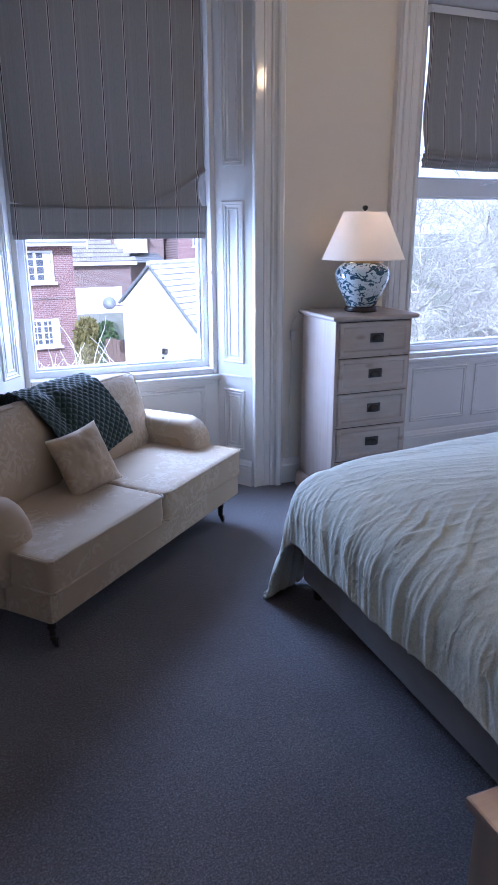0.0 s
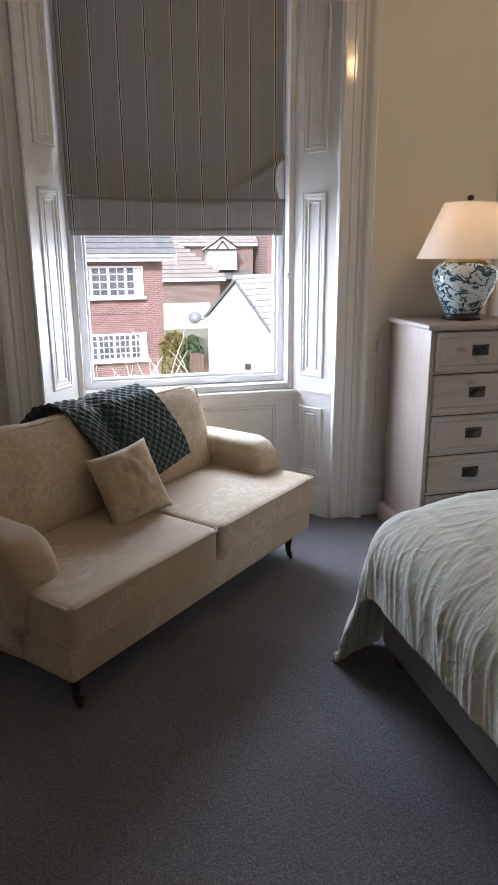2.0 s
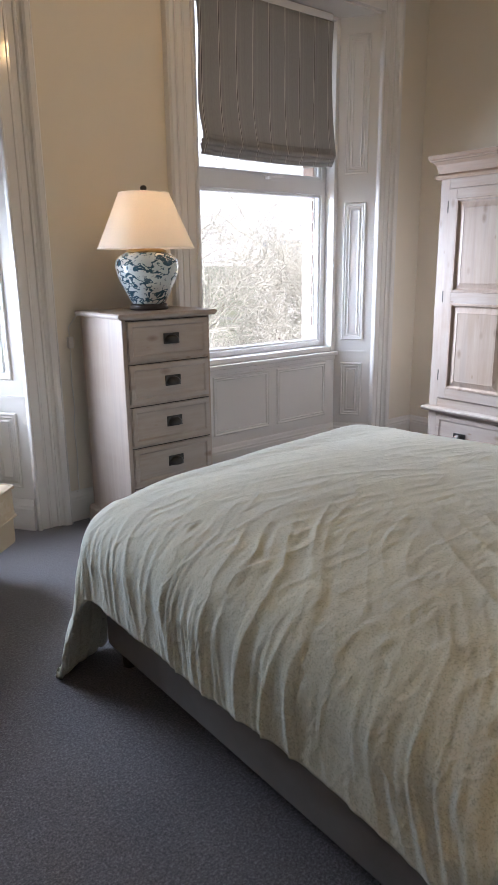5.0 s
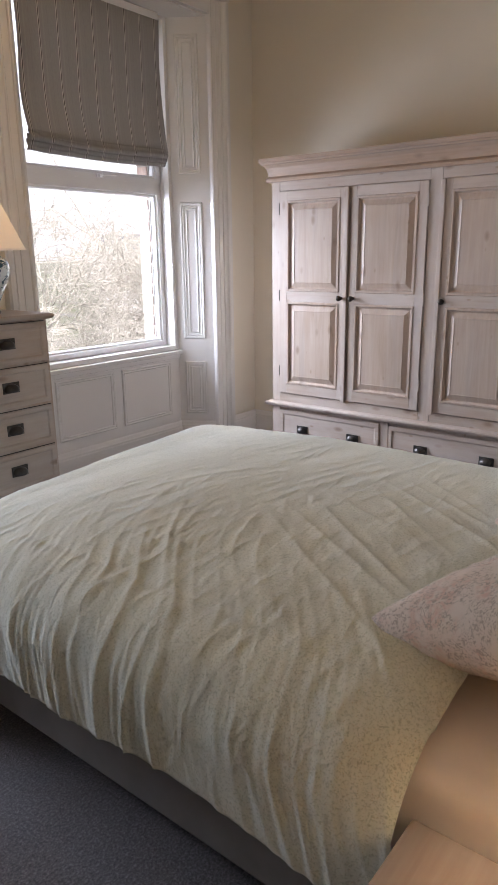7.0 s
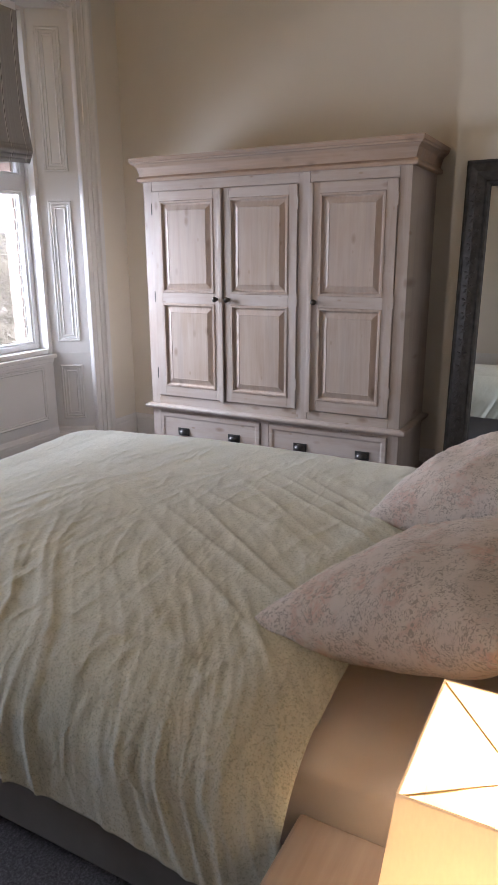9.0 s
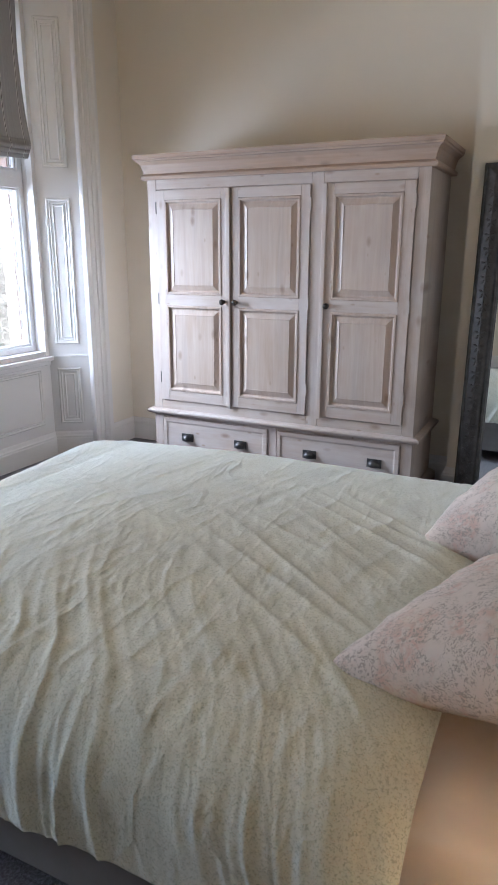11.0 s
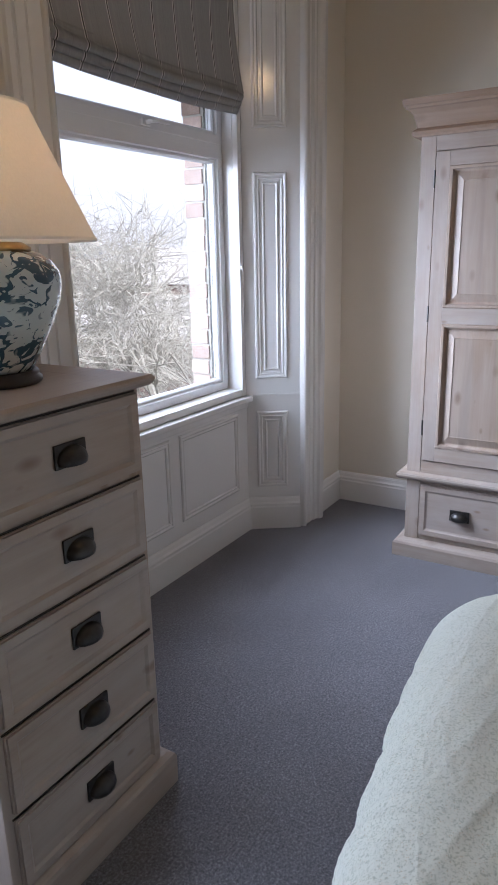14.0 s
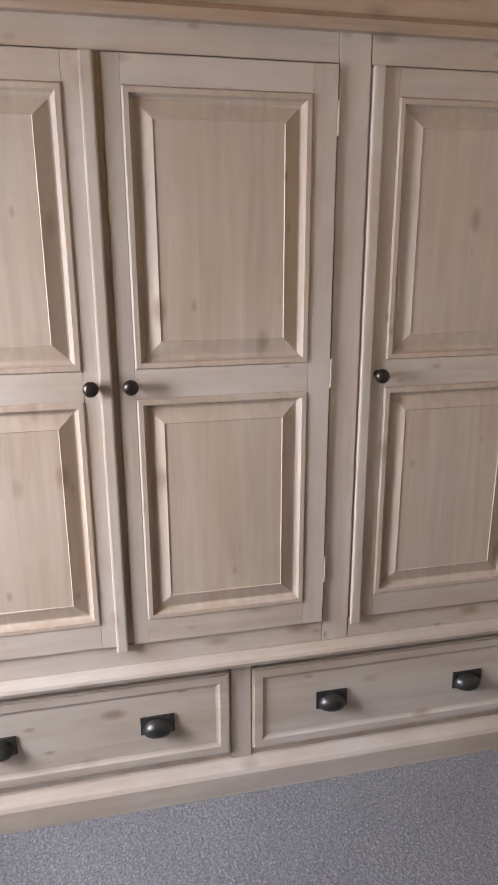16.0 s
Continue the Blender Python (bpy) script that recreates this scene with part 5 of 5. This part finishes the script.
def white_outhouse():
    """A white rendered building; its gable faces the window askew, its ridge runs off to one side."""
    h = thing("white_outhouse", VIEW @ pose(6.016, 21.0, GROUND, 0, 0, -58), "white rendered outbuilding with a steep slate roof", "outbuilding")
    top = 0.62 - GROUND
    wl, wr, length = 1.22, 1.90, 6.0
    el, er = top - 1.08, top - 1.95
    tmp = bmesh.new()
    f = [tmp.verts.new(p) for p in ((-wl, 0, 0), (wr, 0, 0), (wr, 0, er), (0, 0, top), (-wl, 0, el))]
    g = [tmp.verts.new(p.co + Vector((0, length, 0))) for p in f]
    tmp.faces.new(f)
    tmp.faces.new(g)
    for a in range(5):
        tmp.faces.new((f[a], f[(a + 1) % 5], g[(a + 1) % 5], g[a]))
    part("wall", tmp, RENDER_W, h)
    for x, z in ((-wl - 0.08, el - 0.02), (wr + 0.08, er - 0.02)):
        roof_slope((x, -0.09, z), (x, length, z), (0, length, top + 0.07), (0, -0.09, top + 0.07), 13, SLATE, "roof", h)
        part("verge", tube([(x, -0.075, z), (0, -0.075, top + 0.05)], 0.045, 6), TILE, h)
    part("ridge_tiles", tube([(0, -0.1, top + 0.10), (0, length, top + 0.10)], 0.08), SLATE, h)
    part("gable_vent", box(-0.12, 0.12, -0.04, 0.0, top - 0.62, top - 0.42, 0.01), WHITE, h)
    part("wall_lamp", box(0.40, 0.56, -0.12, 0, 1.78, 1.96, 0.02), DARK, h)
    part("vent_pipe", tube([(0.42, -0.08, 0.0), (0.42, -0.08, 1.70)], 0.035), DARK, h)
    d = part("satellite_dish", lathe([(0.0, 0.0), (0.10, 0.01), (0.17, 0.04), (0.21, 0.07)], 24), DISH, h, "", True)
    d.matrix_local = pose(-wl - 0.30, -0.26, el - 0.06, 62, 0, 40)
    part("dish_arm", tube([(-wl, 0.02, el - 0.12), (-wl - 0.40, -0.26, el - 0.06)], 0.02), DARK, h)
    return h


def leafy_bush(name, where, size, mat, seed, label, n=1500):
    r = random.Random(seed)
    b = thing(name, where, label, "shrub")
    bm = bmesh.new()
    for _ in range(n):
        a, c, d = r.uniform(0, 6.283), r.uniform(-1, 1), r.uniform(0.55, 1) ** 0.6
        s = math.sqrt(1 - c * c)
        p = Vector((math.cos(a) * s * size[0] * d, math.sin(a) * s * size[1] * d, size[2] * (0.5 + 0.5 * c * d)))
        p += Vector((noise.noise(p * 1.3 + Vector((seed, 0, 0))), noise.noise(p * 1.3), 0)) * 0.35
        m = Matrix.Translation(p) @ Euler((r.uniform(0, 6), r.uniform(0, 6), r.uniform(0, 6))).to_matrix().to_4x4()
        l = r.uniform(0.07, 0.15)
        q = [bm.verts.new(m @ Vector(v)) for v in ((-l, 0, 0), (0, -l * 0.45, 0.02), (l, 0, 0), (0, l * 0.45, 0.02))]
        bm.faces.new(q)
    part("leaves", bm, mat, b)
    part("stems", tube([(0, 0, 0), (0.05, 0, size[2] * 0.6)], 0.08, 6), BARK, b)
    return b


def branch_mesh(bm, start, heading, length, radius, depth, rnd, spread, droop):
    pts, p, d = [Vector(start)], Vector(start), Vector(heading).normalized()
    n = 4
    for k in range(n):
        d = (d + Vector((rnd.gauss(0, 0.16), rnd.gauss(0, 0.16), rnd.gauss(0, 0.12) + droop))).normalized()
        p = p + d * length / n
        pts.append(p.copy())
    sides = 6 if depth > 3 else (4 if depth > 1 else 3)
    rings = []
    for i, q in enumerate(pts):
        dd = (pts[min(i + 1, n)] - pts[max(i - 1, 0)]).normalized()
        a = dd.cross(Vector((0.31, 0.55, 0.2))).normalized()
        b = dd.cross(a)
        r = radius * (1 - 0.6 * i / n)
        rings.append([bm.verts.new(q + (a * math.cos(6.283 * k / sides) + b * math.sin(6.283 * k / sides)) * r) for k in range(sides)])
    for a, b in zip(rings, rings[1:]):
        for k in range(sides):
            bm.faces.new((a[k], a[(k + 1) % sides], b[(k + 1) % sides], b[k]))
    if depth <= 0:
        return
    for _ in range(rnd.choice((3, 4, 4))):
        i = rnd.randint(1, n)
        side = Vector((rnd.gauss(0, 1), rnd.gauss(0, 1), rnd.gauss(0.15, 0.8))).normalized()
        dd = (pts[i] - pts[i - 1]).normalized()
        branch_mesh(bm, pts[i], dd * 0.8 + side * spread, length * rnd.uniform(0.58, 0.82), radius * 0.50 * (1 - 0.3 * i / n) + 0.0035, depth - 1, rnd, spread, droop)


def bare_tree(where, height, seed, depth=5):
    rnd = random.Random(seed)
    t = thing("bare_tree", where, "leafless garden tree with a dense tangle of pale twigs", "tree", "bare trees outside")
    bm = bmesh.new()
    branch_mesh(bm, (0, 0, height * 0.28), (0.1, 0, 1), height * 0.30, 0.10, depth, rnd, 0.95, 0.0)
    branch_mesh(bm, (0, 0, height * 0.22), (-0.5, 0.1, 0.8), height * 0.28, 0.08, depth - 1, rnd, 0.95, 0.0)
    branch_mesh(bm, (0, 0, height * 0.25), (0.6, -0.3, 0.7), height * 0.28, 0.08, depth, rnd, 0.95, 0.0)
    part("crown", bm, BARK, t)
    part("trunk", tube([(0, 0, 0), (0.05, 0.02, height * 0.15), (0, 0, height * 0.33)], 0.14, 8), BARK, t)
    return t


def twiggy_shrub(where, height, seed):
    rnd = random.Random(seed)
    t = thing("pale_shrub", where, "leafless shrub with pale sunlit upright stems", "shrub")
    bm = bmesh.new()
    for k in range(46):
        a = rnd.uniform(0, 6.283)
        branch_mesh(bm, (rnd.gauss(0, 0.35), rnd.gauss(0, 0.25), 0), (math.cos(a) * 0.34, math.sin(a) * 0.2, 1), height * rnd.uniform(0.74, 0.95), 0.046, 3, rnd, 0.75, 0.02)
    part("stems", bm, TWIG, t)
    return t


brick_house()
garage_house()
dormer_house()
white_outhouse()
leafy_bush("hedge_bush", VIEW @ pose(5.95, 28.0, GROUND), (0.42, 0.5, 1.95), LEAF, 3, "clipped dark evergreen bush beside the garage")
leafy_bush("golden_bush", VIEW @ pose(5.22, 28.0, GROUND), (0.46, 0.5, 2.15), GOLD, 5, "golden-leaved bush beside the garage")
f = thing("garden_fence", VIEW @ pose(5.30, 24.6, GROUND, 0, 0, -52), "weathered boarded garden fence", "fence")
for k in range(24):
    part("board", box(k * 0.16, k * 0.16 + 0.15, -0.012, 0.012, 0.02, 1.75 + 0.02 * (k % 3)), FENCE, f)
part("rail", box(0, 3.85, 0.013, 0.06, 1.3, 1.4), FENCE, f)
for k, (x, y, h) in enumerate(((1.20, 9.6, 1.78), (1.62, 9.8, 1.88), (2.05, 9.9, 1.88), (2.45, 9.7, 1.82), (2.85, 9.9, 1.74))):
    twiggy_shrub(VIEW @ pose(x, y, GROUND), h, 21 + k)
for k, (x, y, h) in enumerate(((8.8, 11.4, 7.6), (11.6, 13.4, 8.6), (10.4, 9.8, 6.6), (7.2, 13.2, 7.2), (14.5, 13.0, 8.0))):
    bare_tree(GARDEN @ pose(x, y, GROUND, 0, 0, 70 * k), h, 40 + k, 6 if k < 2 else 5)


def far_house(where, w, d, eave, ridge, seed):
    label = "distant brick house beyond the trees" if seed else "low tiled outbuilding behind the garden trees"
    h = thing("far_house" if seed else "garden_outbuilding", where, label, "house" if seed else "outbuilding", "distant houses" if seed else "")
    part("wall", box(-w / 2, w / 2, 0, d, 0, eave), COURSED_B, h)
    roof_slope((-w / 2 - 0.3, -0.4, eave), (w / 2 + 0.3, -0.4, eave), (w / 2 + 0.3, d / 2, ridge), (-w / 2 - 0.3, d / 2, ridge), 10 if seed else 6, TILE if seed else SLATE, "roof", h)
    roof_slope((-w / 2 - 0.3, d + 0.4, eave), (w / 2 + 0.3, d + 0.4, eave), (w / 2 + 0.3, d / 2, ridge), (-w / 2 - 0.3, d / 2, ridge), 6, TILE, "roof", h)
    for x in (-w / 2, w / 2 - 0.2):
        tmp = bmesh.new()
        a = [tmp.verts.new(p) for p in ((x, 0, eave), (x, d, eave), (x, d / 2, ridge))]
        b = [tmp.verts.new(p.co + Vector((0.2, 0, 0))) for p in a]
        tmp.faces.new(a)
        tmp.faces.new(b)
        for k in range(3):
            tmp.faces.new((a[k], a[(k + 1) % 3], b[(k + 1) % 3], b[k]))
        part("gable", tmp, COURSED_B, h)
    for x in (-w * 0.25, w * 0.25) if seed else ():
        far_window(x - 0.7, x + 0.7, eave - 1.7, eave - 0.5, 0, 2, (1, 1), h, False)
        far_window(x - 0.8, x + 0.8, 0.8, 2.1, 0, 2, (1, 1), h, False)
    if seed:
        part("chimney", box(w * 0.3, w * 0.3 + 0.8, d / 2 - 0.4, d / 2 + 0.4, eave, ridge + 1.2), COURSED, h)


far_house(GARDEN @ pose(38, 62, GROUND, 0, 0, -25), 9, 8, 5.0, 8.0, 1)
far_house(GARDEN @ pose(66, 66, GROUND, 0, 0, -35), 10, 8, 5.0, 8.0, 2)

far_house(GARDEN @ pose(19.5, 17.0, GROUND, 0, 0, -53), 7.5, 5, 2.5, 3.75, 0)
far_house(GARDEN @ pose(38, 28, GROUND, 0, 0, -52), 8, 7, 3.4, 5.7, 0)

# brick reveal beside the second window's frame
brick_mesh = bpy.data.meshes.new("brick")
tmp = box(-0.006, 0.006, 0, 0.1025, 0, 0.065, 0.003)
tmp.to_mesh(brick_mesh)
tmp.free()
brick_mesh.materials.append(BRICK)
reveal = part("wall_reveal", box(4.463, 4.556, 5.200, 5.316, 0.74, 2.95), MORTAR)
tagged(reveal, "red brick reveal beside the window frame", "wall", kind="structure")
for row in range(29):
    b = new("brick", brick_mesh)
    b.parent = reveal
    b.location = (4.461, 5.208 + 0.006 * (row % 2), 0.76 + row * 0.075)
